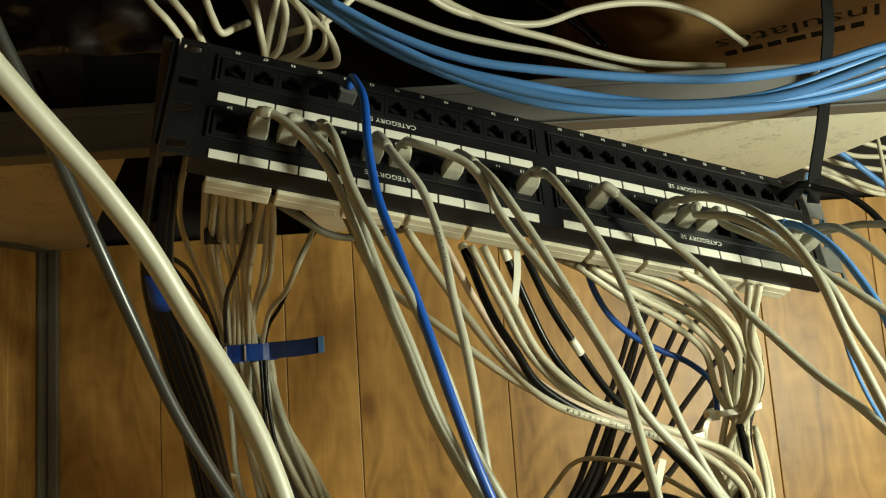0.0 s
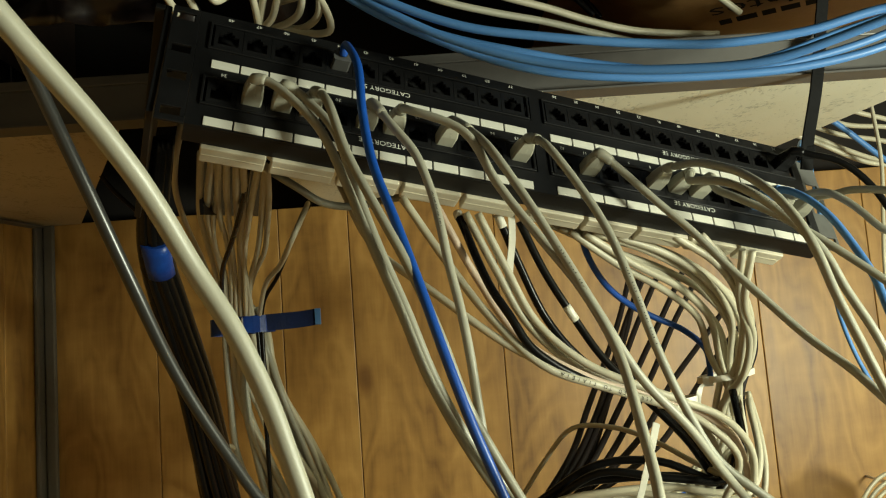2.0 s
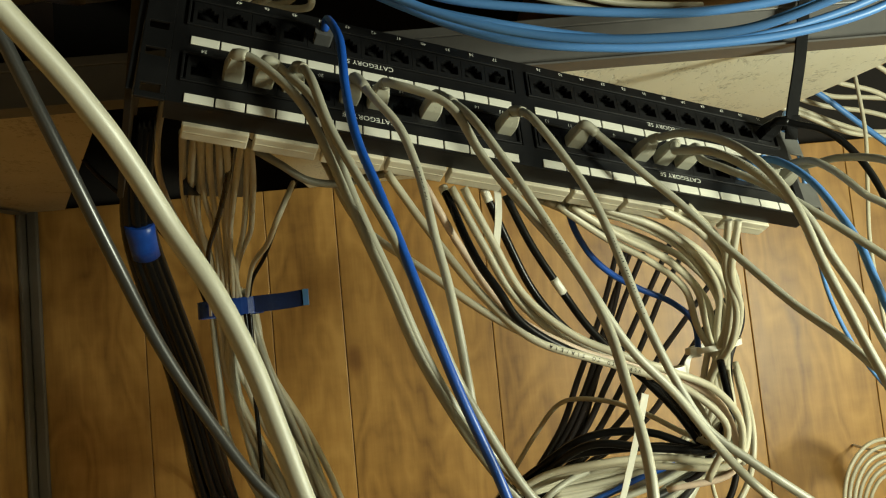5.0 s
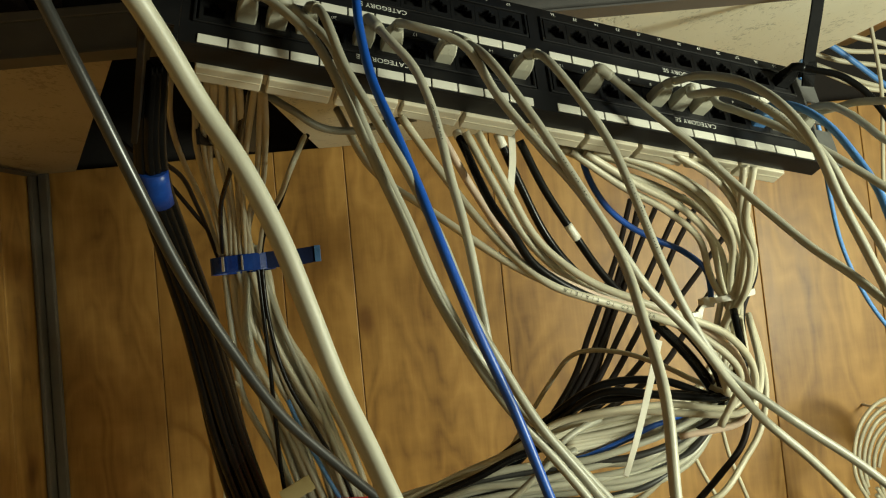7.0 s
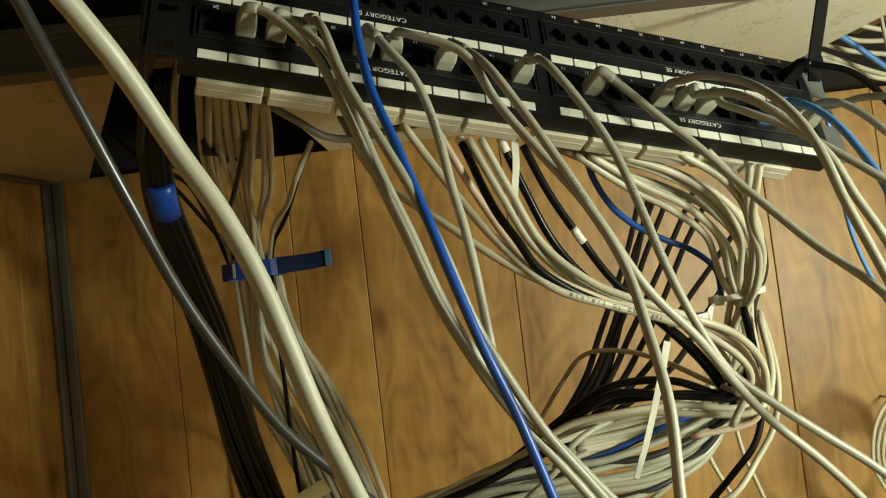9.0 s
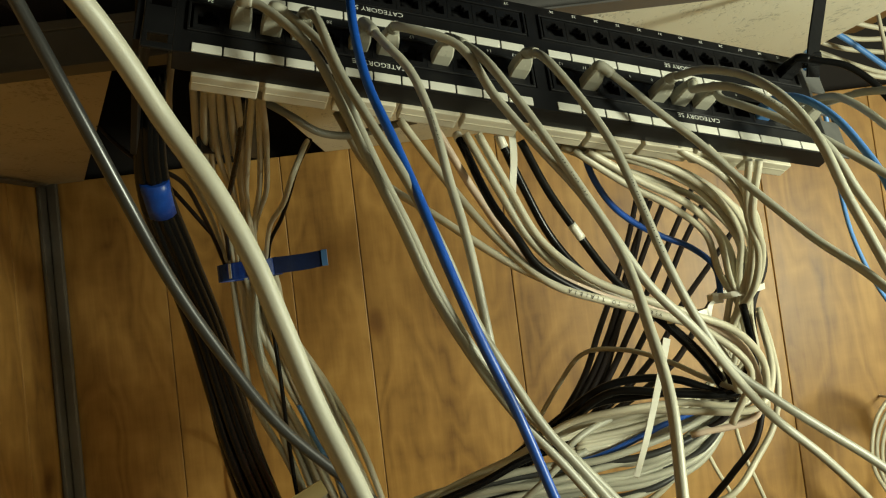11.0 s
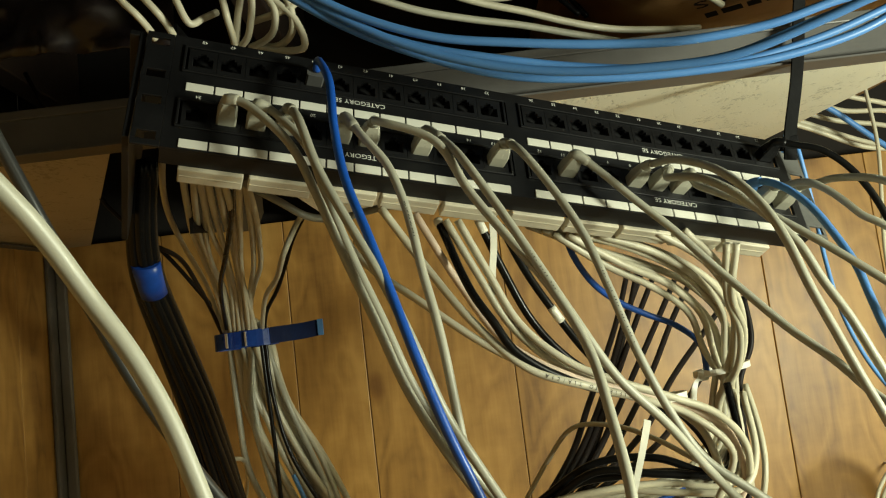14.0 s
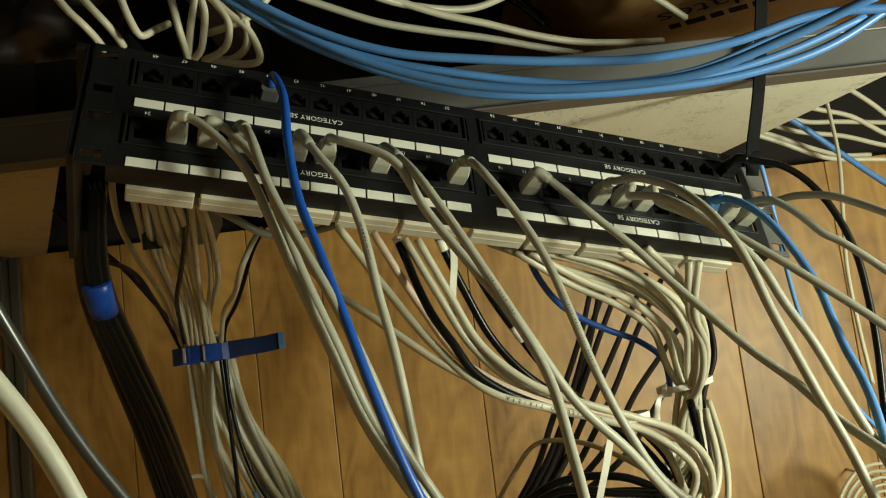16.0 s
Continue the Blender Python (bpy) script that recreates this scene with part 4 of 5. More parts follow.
cable([(0.07, 0.586, 1.96), (0.107, 0.604, 1.935), (0.144, 0.63, 1.917), (0.176, 0.658, 1.895), (0.193, 0.688, 1.862), (0.212, 0.698, 1.82), (0.196, 0.698, 1.776), (0.154, 0.693, 1.756), (0.107, 0.686, 1.748), (0.06, 0.678, 1.745)], CREAM_CABLE, 0.0027, "cream network cable from the end blocks, gathered by a nylon tie", "network_cable", "tied cable bundle")
cable([(0.086, 0.586, 1.959), (0.13, 0.603, 1.943), (0.167, 0.628, 1.925), (0.196, 0.657, 1.898), (0.215, 0.686, 1.864), (0.201, 0.698, 1.82), (0.187, 0.699, 1.774), (0.146, 0.694, 1.75), (0.098, 0.687, 1.743), (0.049, 0.68, 1.735)], CREAM_CABLE, 0.0027, "cream network cable from the end blocks, gathered by a nylon tie", "network_cable", "tied cable bundle")
cable([(0.129, 0.586, 1.954), (0.17, 0.601, 1.939), (0.2, 0.627, 1.915), (0.217, 0.657, 1.885), (0.219, 0.688, 1.851), (0.2, 0.699, 1.812), (0.176, 0.699, 1.776), (0.133, 0.692, 1.762), (0.088, 0.685, 1.757), (0.043, 0.678, 1.752)], CREAM_CABLE, 0.0027, "cream network cable from the end blocks, gathered by a nylon tie", "network_cable", "tied cable bundle")
cable([(0.161, 0.586, 1.952), (0.188, 0.604, 1.925), (0.203, 0.63, 1.896), (0.209, 0.66, 1.866), (0.21, 0.688, 1.834), (0.206, 0.701, 1.796), (0.183, 0.7, 1.761), (0.142, 0.694, 1.75), (0.101, 0.686, 1.745), (0.059, 0.679, 1.743)], CREAM_CABLE, 0.0027, "cream network cable from the end blocks, gathered by a nylon tie", "network_cable", "tied cable bundle")
cable([(0.19, 0.588, 1.939), (0.191, 0.607, 1.904), (0.205, 0.633, 1.876), (0.208, 0.662, 1.848), (0.2, 0.692, 1.822), (0.194, 0.702, 1.784), (0.168, 0.701, 1.754), (0.129, 0.695, 1.744), (0.089, 0.687, 1.739), (0.049, 0.68, 1.733)], CREAM_CABLE, 0.0027, "cream network cable from the end blocks, gathered by a nylon tie", "network_cable", "tied cable bundle")
cable([(0.197, 0.588, 1.938), (0.194, 0.605, 1.903), (0.208, 0.633, 1.877), (0.21, 0.662, 1.85), (0.2, 0.692, 1.825), (0.192, 0.702, 1.789), (0.16, 0.7, 1.765), (0.121, 0.693, 1.758), (0.082, 0.686, 1.754), (0.042, 0.678, 1.75)], CREAM_CABLE, 0.0027, "cream network cable from the end blocks, gathered by a nylon tie", "network_cable", "tied cable bundle")
cable([(0.102, 0.587, 1.955), (0.143, 0.603, 1.94), (0.177, 0.628, 1.92), (0.202, 0.657, 1.893), (0.208, 0.688, 1.859), (0.207, 0.698, 1.814), (0.192, 0.699, 1.77), (0.152, 0.693, 1.75), (0.105, 0.686, 1.744), (0.059, 0.679, 1.741)], CREAM_CABLE, 0.0027, "cream network cable from the end blocks, gathered by a nylon tie", "network_cable", "tied cable bundle")
cable([(0.08, 0.586, 1.958), (0.118, 0.604, 1.935), (0.155, 0.629, 1.918), (0.185, 0.658, 1.894), (0.2, 0.688, 1.861), (0.208, 0.698, 1.816), (0.187, 0.699, 1.775), (0.144, 0.693, 1.756), (0.097, 0.686, 1.749), (0.05, 0.679, 1.742)], CREAM_CABLE, 0.0027, "cream network cable from the end blocks, gathered by a nylon tie", "network_cable", "tied cable bundle")
cable([(0.141, 0.586, 1.953), (0.176, 0.602, 1.931), (0.199, 0.628, 1.905), (0.209, 0.658, 1.875), (0.206, 0.687, 1.842), (0.195, 0.701, 1.803), (0.169, 0.7, 1.769), (0.128, 0.693, 1.757), (0.085, 0.686, 1.752), (0.042, 0.678, 1.747)], CREAM_CABLE, 0.0027, "cream network cable from the end blocks, gathered by a nylon tie", "network_cable", "tied cable bundle")
cable([(0.075, 0.586, 1.965), (0.122, 0.602, 1.951), (0.163, 0.627, 1.936), (0.199, 0.656, 1.913), (0.22, 0.686, 1.878), (0.21, 0.697, 1.83), (0.196, 0.697, 1.781), (0.16, 0.693, 1.75), (0.109, 0.687, 1.742), (0.059, 0.679, 1.739)], CREAM_CABLE, 0.0027, "cream network cable from the end blocks, gathered by a nylon tie", "network_cable", "tied cable bundle")
cable([(0.184, 0.883, 1.952), (0.161, 0.859, 1.902), (0.135, 0.826, 1.86), (0.108, 0.786, 1.823), (0.082, 0.747, 1.786), (0.046, 0.718, 1.748)], DARK_CABLE, 0.0029, "dark cable slanting down behind the loop", "network_cable", "dark slanting cables")
cable([(0.197, 0.884, 1.944), (0.168, 0.86, 1.898), (0.142, 0.826, 1.855), (0.116, 0.787, 1.817), (0.086, 0.748, 1.782), (0.048, 0.719, 1.746)], DARK_CABLE, 0.0029, "dark cable slanting down behind the loop", "network_cable", "dark slanting cables")
cable([(0.21, 0.884, 1.941), (0.179, 0.86, 1.895), (0.15, 0.826, 1.853), (0.121, 0.787, 1.816), (0.091, 0.748, 1.78), (0.051, 0.719, 1.745)], DARK_CABLE, 0.0029, "dark cable slanting down behind the loop", "network_cable", "dark slanting cables")
cable([(0.241, 0.883, 1.951), (0.205, 0.859, 1.901), (0.17, 0.827, 1.857), (0.135, 0.787, 1.817), (0.099, 0.748, 1.778), (0.053, 0.719, 1.743)], DARK_CABLE, 0.0029, "dark cable slanting down behind the loop", "network_cable", "dark slanting cables")
cable([(0.256, 0.884, 1.943), (0.217, 0.859, 1.895), (0.182, 0.827, 1.848), (0.146, 0.787, 1.809), (0.107, 0.748, 1.773), (0.057, 0.719, 1.74)], DARK_CABLE, 0.0029, "dark cable slanting down behind the loop", "network_cable", "dark slanting cables")
cable([(0.284, 0.887, 1.909), (0.24, 0.863, 1.869), (0.198, 0.828, 1.835), (0.161, 0.788, 1.8), (0.118, 0.748, 1.773), (0.067, 0.718, 1.746)], DARK_CABLE, 0.0029, "dark cable slanting down behind the loop", "network_cable", "dark slanting cables")
cable([(0.193, 0.884, 1.948), (0.17, 0.859, 1.897), (0.145, 0.827, 1.851), (0.121, 0.787, 1.812), (0.093, 0.747, 1.774), (0.05, 0.719, 1.741)], DARK_CABLE, 0.0029, "dark cable slanting down behind the loop", "network_cable", "dark slanting cables")
cable([(0.293, 0.89, 1.884), (0.251, 0.865, 1.848), (0.213, 0.828, 1.817), (0.176, 0.788, 1.789), (0.134, 0.747, 1.771), (0.085, 0.717, 1.753)], DARK_CABLE, 0.0029, "dark cable slanting down behind the loop", "network_cable", "dark slanting cables")

# the loop lying across the bottom
cable([(0.197, 0.658, 1.797), (0.177, 0.644, 1.771), (0.134, 0.65, 1.786), (0.089, 0.661, 1.786), (0.051, 0.679, 1.768), (0.018, 0.694, 1.74), (-0.022, 0.704, 1.719), (-0.066, 0.708, 1.706), (-0.108, 0.709, 1.686)], BLACK_CABLE, 0.0031, "black cable in the hanging loop", "network_cable", "looped cables")
cable([(0.198, 0.648, 1.802), (0.178, 0.634, 1.776), (0.132, 0.64, 1.782), (0.087, 0.651, 1.782), (0.05, 0.669, 1.763), (0.016, 0.684, 1.736), (-0.025, 0.694, 1.717), (-0.069, 0.699, 1.703), (-0.112, 0.699, 1.685)], BLACK_CABLE, 0.0031, "black cable in the hanging loop", "network_cable", "looped cables")
cable([(0.199, 0.664, 1.837), (0.195, 0.648, 1.797), (0.175, 0.634, 1.771), (0.139, 0.64, 1.777), (0.103, 0.652, 1.778), (0.071, 0.669, 1.771), (0.044, 0.683, 1.749), (0.015, 0.693, 1.727), (-0.019, 0.698, 1.712), (-0.055, 0.698, 1.702)], BLACK_CABLE, 0.0031, "black cable in the hanging loop", "network_cable", "looped cables")
cable([(0.056, 0.656, 1.75), (0.019, 0.656, 1.743), (-0.016, 0.657, 1.729), (-0.051, 0.663, 1.717), (-0.086, 0.668, 1.704)], BLACK_CABLE, 0.0031, "black cable in the hanging loop", "network_cable", "looped cables")
cable([(0.207, 0.655, 1.83), (0.203, 0.639, 1.79), (0.183, 0.625, 1.764), (0.141, 0.637, 1.765), (0.099, 0.649, 1.771), (0.059, 0.661, 1.76), (0.019, 0.673, 1.744), (-0.02, 0.684, 1.728), (-0.063, 0.688, 1.719), (-0.105, 0.688, 1.705)], CREAM_CABLE, 0.0027, "cream cable lying over the hanging loop", "network_cable", "looped cables")
cable([(0.203, 0.664, 1.832), (0.199, 0.648, 1.792), (0.179, 0.634, 1.766), (0.135, 0.64, 1.772), (0.092, 0.648, 1.775), (0.052, 0.661, 1.761), (0.014, 0.673, 1.742), (-0.025, 0.684, 1.724), (-0.068, 0.688, 1.713), (-0.11, 0.689, 1.699)], CREAM_CABLE, 0.0027, "cream cable lying over the hanging loop", "network_cable", "looped cables")
cable([(0.218, 0.714, 1.835), (0.214, 0.698, 1.795), (0.194, 0.684, 1.769), (0.157, 0.68, 1.747), (0.116, 0.676, 1.737), (0.073, 0.673, 1.733), (0.03, 0.673, 1.728), (-0.013, 0.677, 1.723), (-0.055, 0.682, 1.715), (-0.096, 0.688, 1.702)], GREY_CABLE, 0.0029, "grey cable in the hanging loop", "network_cable", "looped cables")
cable([(0.219, 0.723, 1.83), (0.215, 0.707, 1.79), (0.195, 0.693, 1.764), (0.159, 0.684, 1.741), (0.118, 0.678, 1.73), (0.075, 0.682, 1.724), (0.031, 0.683, 1.721), (-0.012, 0.679, 1.718), (-0.055, 0.682, 1.711), (-0.097, 0.689, 1.698)], GREY_CABLE, 0.0029, "grey cable in the hanging loop", "network_cable", "looped cables")
cable([(0.219, 0.727, 1.828), (0.215, 0.711, 1.788), (0.195, 0.697, 1.762), (0.161, 0.686, 1.738), (0.119, 0.677, 1.727), (0.075, 0.673, 1.723), (0.031, 0.673, 1.72), (-0.012, 0.677, 1.716), (-0.055, 0.682, 1.709), (-0.097, 0.689, 1.696)], GREY_CABLE, 0.0029, "grey cable in the hanging loop", "network_cable", "looped cables")
cable([(0.214, 0.715, 1.828), (0.21, 0.699, 1.788), (0.19, 0.685, 1.762), (0.157, 0.68, 1.735), (0.116, 0.677, 1.723), (0.073, 0.678, 1.719), (0.029, 0.678, 1.716), (-0.014, 0.678, 1.713), (-0.056, 0.682, 1.706), (-0.097, 0.689, 1.694)], GREY_CABLE, 0.0029, "grey cable in the hanging loop", "network_cable", "looped cables")
cable([(0.215, 0.723, 1.824), (0.211, 0.707, 1.784), (0.191, 0.693, 1.758), (0.159, 0.685, 1.729), (0.118, 0.677, 1.716), (0.074, 0.674, 1.713), (0.03, 0.674, 1.712), (-0.013, 0.677, 1.709), (-0.056, 0.683, 1.702), (-0.097, 0.689, 1.689)], GREY_CABLE, 0.0029, "grey cable in the hanging loop", "network_cable", "looped cables")
cable([(0.215, 0.727, 1.821), (0.211, 0.711, 1.781), (0.191, 0.697, 1.755), (0.16, 0.687, 1.726), (0.119, 0.678, 1.713), (0.075, 0.678, 1.709), (0.031, 0.679, 1.708), (-0.013, 0.679, 1.706), (-0.056, 0.682, 1.7), (-0.098, 0.689, 1.687)], GREY_CABLE, 0.0029, "grey cable in the hanging loop", "network_cable", "looped cables")
cable([(0.21, 0.715, 1.822), (0.206, 0.699, 1.782), (0.186, 0.685, 1.756), (0.157, 0.681, 1.723), (0.116, 0.679, 1.709), (0.073, 0.683, 1.704), (0.03, 0.683, 1.704), (-0.014, 0.68, 1.704), (-0.057, 0.683, 1.698), (-0.098, 0.689, 1.685)], GREY_CABLE, 0.0029, "grey cable in the hanging loop", "network_cable", "looped cables")
cable([(0.21, 0.723, 1.817), (0.206, 0.707, 1.777), (0.186, 0.693, 1.751), (0.159, 0.685, 1.718), (0.118, 0.678, 1.703), (0.075, 0.679, 1.699), (0.031, 0.679, 1.7), (-0.013, 0.679, 1.699), (-0.057, 0.683, 1.694), (-0.098, 0.69, 1.681)], GREY_CABLE, 0.0029, "grey cable in the hanging loop", "network_cable", "looped cables")
# slate cables put among the grey ones to stand for shaded gaps
cable([(0.219, 0.719, 1.833), (0.215, 0.703, 1.793), (0.195, 0.689, 1.767), (0.158, 0.682, 1.744), (0.117, 0.677, 1.734), (0.074, 0.677, 1.729), (0.03, 0.678, 1.725), (-0.013, 0.678, 1.72), (-0.055, 0.682, 1.713), (-0.096, 0.688, 1.7)], SLATE_CABLE, 0.0028, "slate grey cable in the hanging loop, standing for a shaded gap", "network_cable", "looped cables")
cable([(0.214, 0.719, 1.826), (0.21, 0.703, 1.786), (0.19, 0.689, 1.76), (0.158, 0.682, 1.732), (0.117, 0.679, 1.719), (0.074, 0.682, 1.714), (0.03, 0.683, 1.712), (-0.013, 0.68, 1.711), (-0.056, 0.682, 1.704), (-0.097, 0.689, 1.691)], SLATE_CABLE, 0.0028, "slate grey cable in the hanging loop, standing for a shaded gap", "network_cable", "looped cables")
cable([(0.21, 0.719, 1.819), (0.206, 0.703, 1.779), (0.186, 0.689, 1.753), (0.158, 0.683, 1.72), (0.117, 0.677, 1.706), (0.074, 0.674, 1.703), (0.03, 0.674, 1.704), (-0.014, 0.678, 1.702), (-0.057, 0.683, 1.696), (-0.098, 0.689, 1.683)], SLATE_CABLE, 0.0028, "slate grey cable in the hanging loop, standing for a shaded gap", "network_cable", "looped cables")
cable([(0.036, 0.646, 1.735), (0.051, 0.645, 1.751), (0.068, 0.653, 1.759), (0.086, 0.665, 1.763)], GREY_CABLE, 0.0026, "short grey cable end crossing the loop", "network_cable", "looped cables")
cable([(0.007, 0.637, 1.714), (0.025, 0.637, 1.727), (0.042, 0.64, 1.739), (0.062, 0.646, 1.745)], GREY_CABLE, 0.0026, "short grey cable end crossing the loop", "network_cable", "looped cables")
cable([(0.232, 0.721, 1.83), (0.232, 0.707, 1.8), (0.227, 0.692, 1.771), (0.218, 0.681, 1.741), (0.2, 0.674, 1.716), (0.174, 0.668, 1.697), (0.143, 0.669, 1.684), (0.112, 0.669, 1.675)], CREAM_CABLE, 0.0026, "cream printed cable curving round the loop", "network_cable", "looped cables")
cable([(0.15, 0.707, 1.72), (0.137, 0.708, 1.701), (0.118, 0.709, 1.687), (0.097, 0.709, 1.677), (0.076, 0.71, 1.668)], CREAM_CABLE, 0.0026, "cream printed cable curving round the loop", "network_cable", "looped cables")
cable([(0.248, 0.737, 1.904), (0.246, 0.731, 1.867), (0.231, 0.725, 1.833), (0.222, 0.713, 1.8), (0.216, 0.698, 1.766), (0.203, 0.686, 1.733), (0.18, 0.682, 1.704), (0.15, 0.679, 1.682)], DARK_CABLE, 0.0027, "slate-dark cable curving round the loop", "network_cable", "looped cables")
cable([(0.206, 0.745, 1.756), (0.211, 0.757, 1.728), (0.219, 0.769, 1.701), (0.23, 0.78, 1.675), (0.241, 0.791, 1.649)], CREAM_CABLE, 0.0019, "thin white wire hanging below the loop", "network_cable", "looped cables")
cable([(0.184, 0.767, 1.713), (0.193, 0.775, 1.693), (0.203, 0.783, 1.674), (0.213, 0.791, 1.655)], CREAM_CABLE, 0.0019, "thin white wire hanging below the loop", "network_cable", "looped cables")

# overhead, in the open ceiling
cable([(-0.085, 0.508, 2.128), (-0.043, 0.504, 2.1), (0.002, 0.499, 2.079), (0.05, 0.493, 2.067), (0.099, 0.488, 2.058), (0.148, 0.482, 2.052), (0.198, 0.477, 2.054), (0.247, 0.471, 2.063), (0.297, 0.467, 2.06)], SKY_CABLE, 0.0028, "light blue cable sagging across the open ceiling", "network_cable", "blue overhead cables")
cable([(-0.096, 0.515, 2.135), (-0.058, 0.509, 2.105), (-0.017, 0.503, 2.078), (0.027, 0.494, 2.057), (0.073, 0.484, 2.043), (0.12, 0.472, 2.035), (0.167, 0.458, 2.032), (0.213, 0.441, 2.041), (0.257, 0.422, 2.053)], SKY_CABLE, 0.0028, "light blue cable sagging across the open ceiling", "network_cable", "blue overhead cables")
cable([(-0.101, 0.513, 2.134), (-0.056, 0.513, 2.1), (-0.007, 0.512, 2.073), (0.045, 0.511, 2.053), (0.1, 0.51, 2.044), (0.157, 0.509, 2.041), (0.213, 0.508, 2.043), (0.268, 0.507, 2.054), (0.318, 0.505, 2.077)], SKY_CABLE, 0.0028, "light blue cable sagging across the open ceiling", "network_cable", "blue overhead cables")
cable([(-0.107, 0.554, 2.154), (-0.062, 0.556, 2.122), (-0.012, 0.557, 2.098), (0.041, 0.557, 2.082), (0.094, 0.556, 2.069), (0.148, 0.555, 2.061), (0.203, 0.553, 2.063), (0.256, 0.549, 2.077), (0.31, 0.546, 2.091)], SKY_CABLE, 0.0028, "light blue cable sagging across the open ceiling", "network_cable", "blue overhead cables")
cable([(-0.107, 0.563, 2.163), (-0.062, 0.565, 2.127), (-0.012, 0.567, 2.097), (0.041, 0.568, 2.075), (0.098, 0.567, 2.064), (0.156, 0.565, 2.06), (0.214, 0.563, 2.061), (0.271, 0.56, 2.071), (0.326, 0.555, 2.088)], SKY_CABLE, 0.0028, "light blue cable sagging across the open ceiling", "network_cable", "blue overhead cables")
cable([(-0.041, 0.598, 2.193), (-0.009, 0.625, 2.174), (0.031, 0.647, 2.168), (0.073, 0.667, 2.171), (0.114, 0.683, 2.188), (0.156, 0.699, 2.199), (0.199, 0.716, 2.202), (0.241, 0.735, 2.194), (0.279, 0.755, 2.176)], CREAM_CABLE, 0.0031, "cream cable lying above the ceiling grid", "network_cable", "overhead cables")
cable([(-0.034, 0.618, 2.194), (0.002, 0.633, 2.175), (0.041, 0.647, 2.162), (0.081, 0.66, 2.154), (0.12, 0.675, 2.146), (0.16, 0.692, 2.142), (0.201, 0.706, 2.142), (0.242, 0.72, 2.144)], CREAM_CABLE, 0.0031, "cream cable lying above the ceiling grid", "network_cable", "overhead cables")
cable([(-0.085, 0.601, 2.179), (-0.046, 0.617, 2.166), (-0.006, 0.632, 2.154), (0.035, 0.645, 2.147), (0.077, 0.658, 2.142), (0.118, 0.671, 2.135), (0.16, 0.684, 2.128)], GREY_CABLE, 0.003, "grey cable lying above the ceiling grid", "network_cable", "overhead cables")
cable([(0.093, 0.864, 2.289), (0.12, 0.866, 2.27), (0.146, 0.868, 2.252), (0.169, 0.871, 2.229)], BLACK_CABLE, 0.003, "black cable curling above the ceiling grid", "network_cable", "overhead cables")
cable([(0.115, 0.882, 2.302), (0.139, 0.884, 2.281), (0.162, 0.887, 2.259), (0.181, 0.89, 2.233)], BLACK_CABLE, 0.003, "black cable curling above the ceiling grid", "network_cable", "overhead cables")
cable([(-0.219, 0.544, 2.172), (-0.214, 0.541, 2.163), (-0.208, 0.538, 2.153), (-0.201, 0.537, 2.143), (-0.194, 0.54, 2.135), (-0.19, 0.55, 2.129), (-0.189, 0.56, 2.125)], CREAM_CABLE, 0.0025, "cream cable looping over the back of the panel", "network_cable", "cables over the panel")
cable([(-0.204, 0.544, 2.171), (-0.198, 0.541, 2.162), (-0.193, 0.538, 2.153), (-0.186, 0.537, 2.143), (-0.18, 0.54, 2.135), (-0.177, 0.549, 2.13), (-0.176, 0.56, 2.126)], CREAM_CABLE, 0.0025, "cream cable looping over the back of the panel", "network_cable", "cables over the panel")
cable([(-0.177, 0.543, 2.173), (-0.173, 0.54, 2.161), (-0.168, 0.537, 2.149), (-0.164, 0.537, 2.136), (-0.159, 0.542, 2.125), (-0.152, 0.55, 2.131), (-0.144, 0.558, 2.138)], CREAM_CABLE, 0.0025, "cream cable looping over the back of the panel", "network_cable", "cables over the panel")
cable([(-0.139, 0.543, 2.171), (-0.137, 0.54, 2.159), (-0.136, 0.537, 2.147), (-0.134, 0.536, 2.135), (-0.133, 0.54, 2.124), (-0.133, 0.55, 2.117), (-0.134, 0.561, 2.112)], CREAM_CABLE, 0.0025, "cream cable looping over the back of the panel", "network_cable", "cables over the panel")
cable([(-0.116, 0.542, 2.173), (-0.118, 0.539, 2.161), (-0.119, 0.537, 2.148), (-0.122, 0.536, 2.136), (-0.126, 0.541, 2.126), (-0.13, 0.551, 2.119), (-0.134, 0.561, 2.112)], CREAM_CABLE, 0.0025, "cream cable looping over the back of the panel", "network_cable", "cables over the panel")
cable([(-0.12, 0.542, 2.17), (-0.119, 0.539, 2.157), (-0.117, 0.537, 2.145), (-0.115, 0.536, 2.133), (-0.118, 0.542, 2.122), (-0.123, 0.552, 2.115), (-0.131, 0.561, 2.112)], CREAM_CABLE, 0.0025, "cream cable looping over the back of the panel", "network_cable", "cables over the panel")
cable([(-0.121, 0.543, 2.166), (-0.114, 0.539, 2.153), (-0.108, 0.537, 2.14), (-0.101, 0.538, 2.127), (-0.103, 0.542, 2.114), (-0.112, 0.552, 2.111), (-0.124, 0.561, 2.111)], CREAM_CABLE, 0.0025, "cream cable looping over the back of the panel", "network_cable", "cables over the panel")
cable([(-0.113, 0.543, 2.165), (-0.104, 0.54, 2.153), (-0.096, 0.537, 2.14), (-0.09, 0.538, 2.126), (-0.091, 0.542, 2.111), (-0.102, 0.553, 2.107), (-0.115, 0.561, 2.11)], CREAM_CABLE, 0.0025, "cream cable looping over the back of the panel", "network_cable", "cables over the panel")
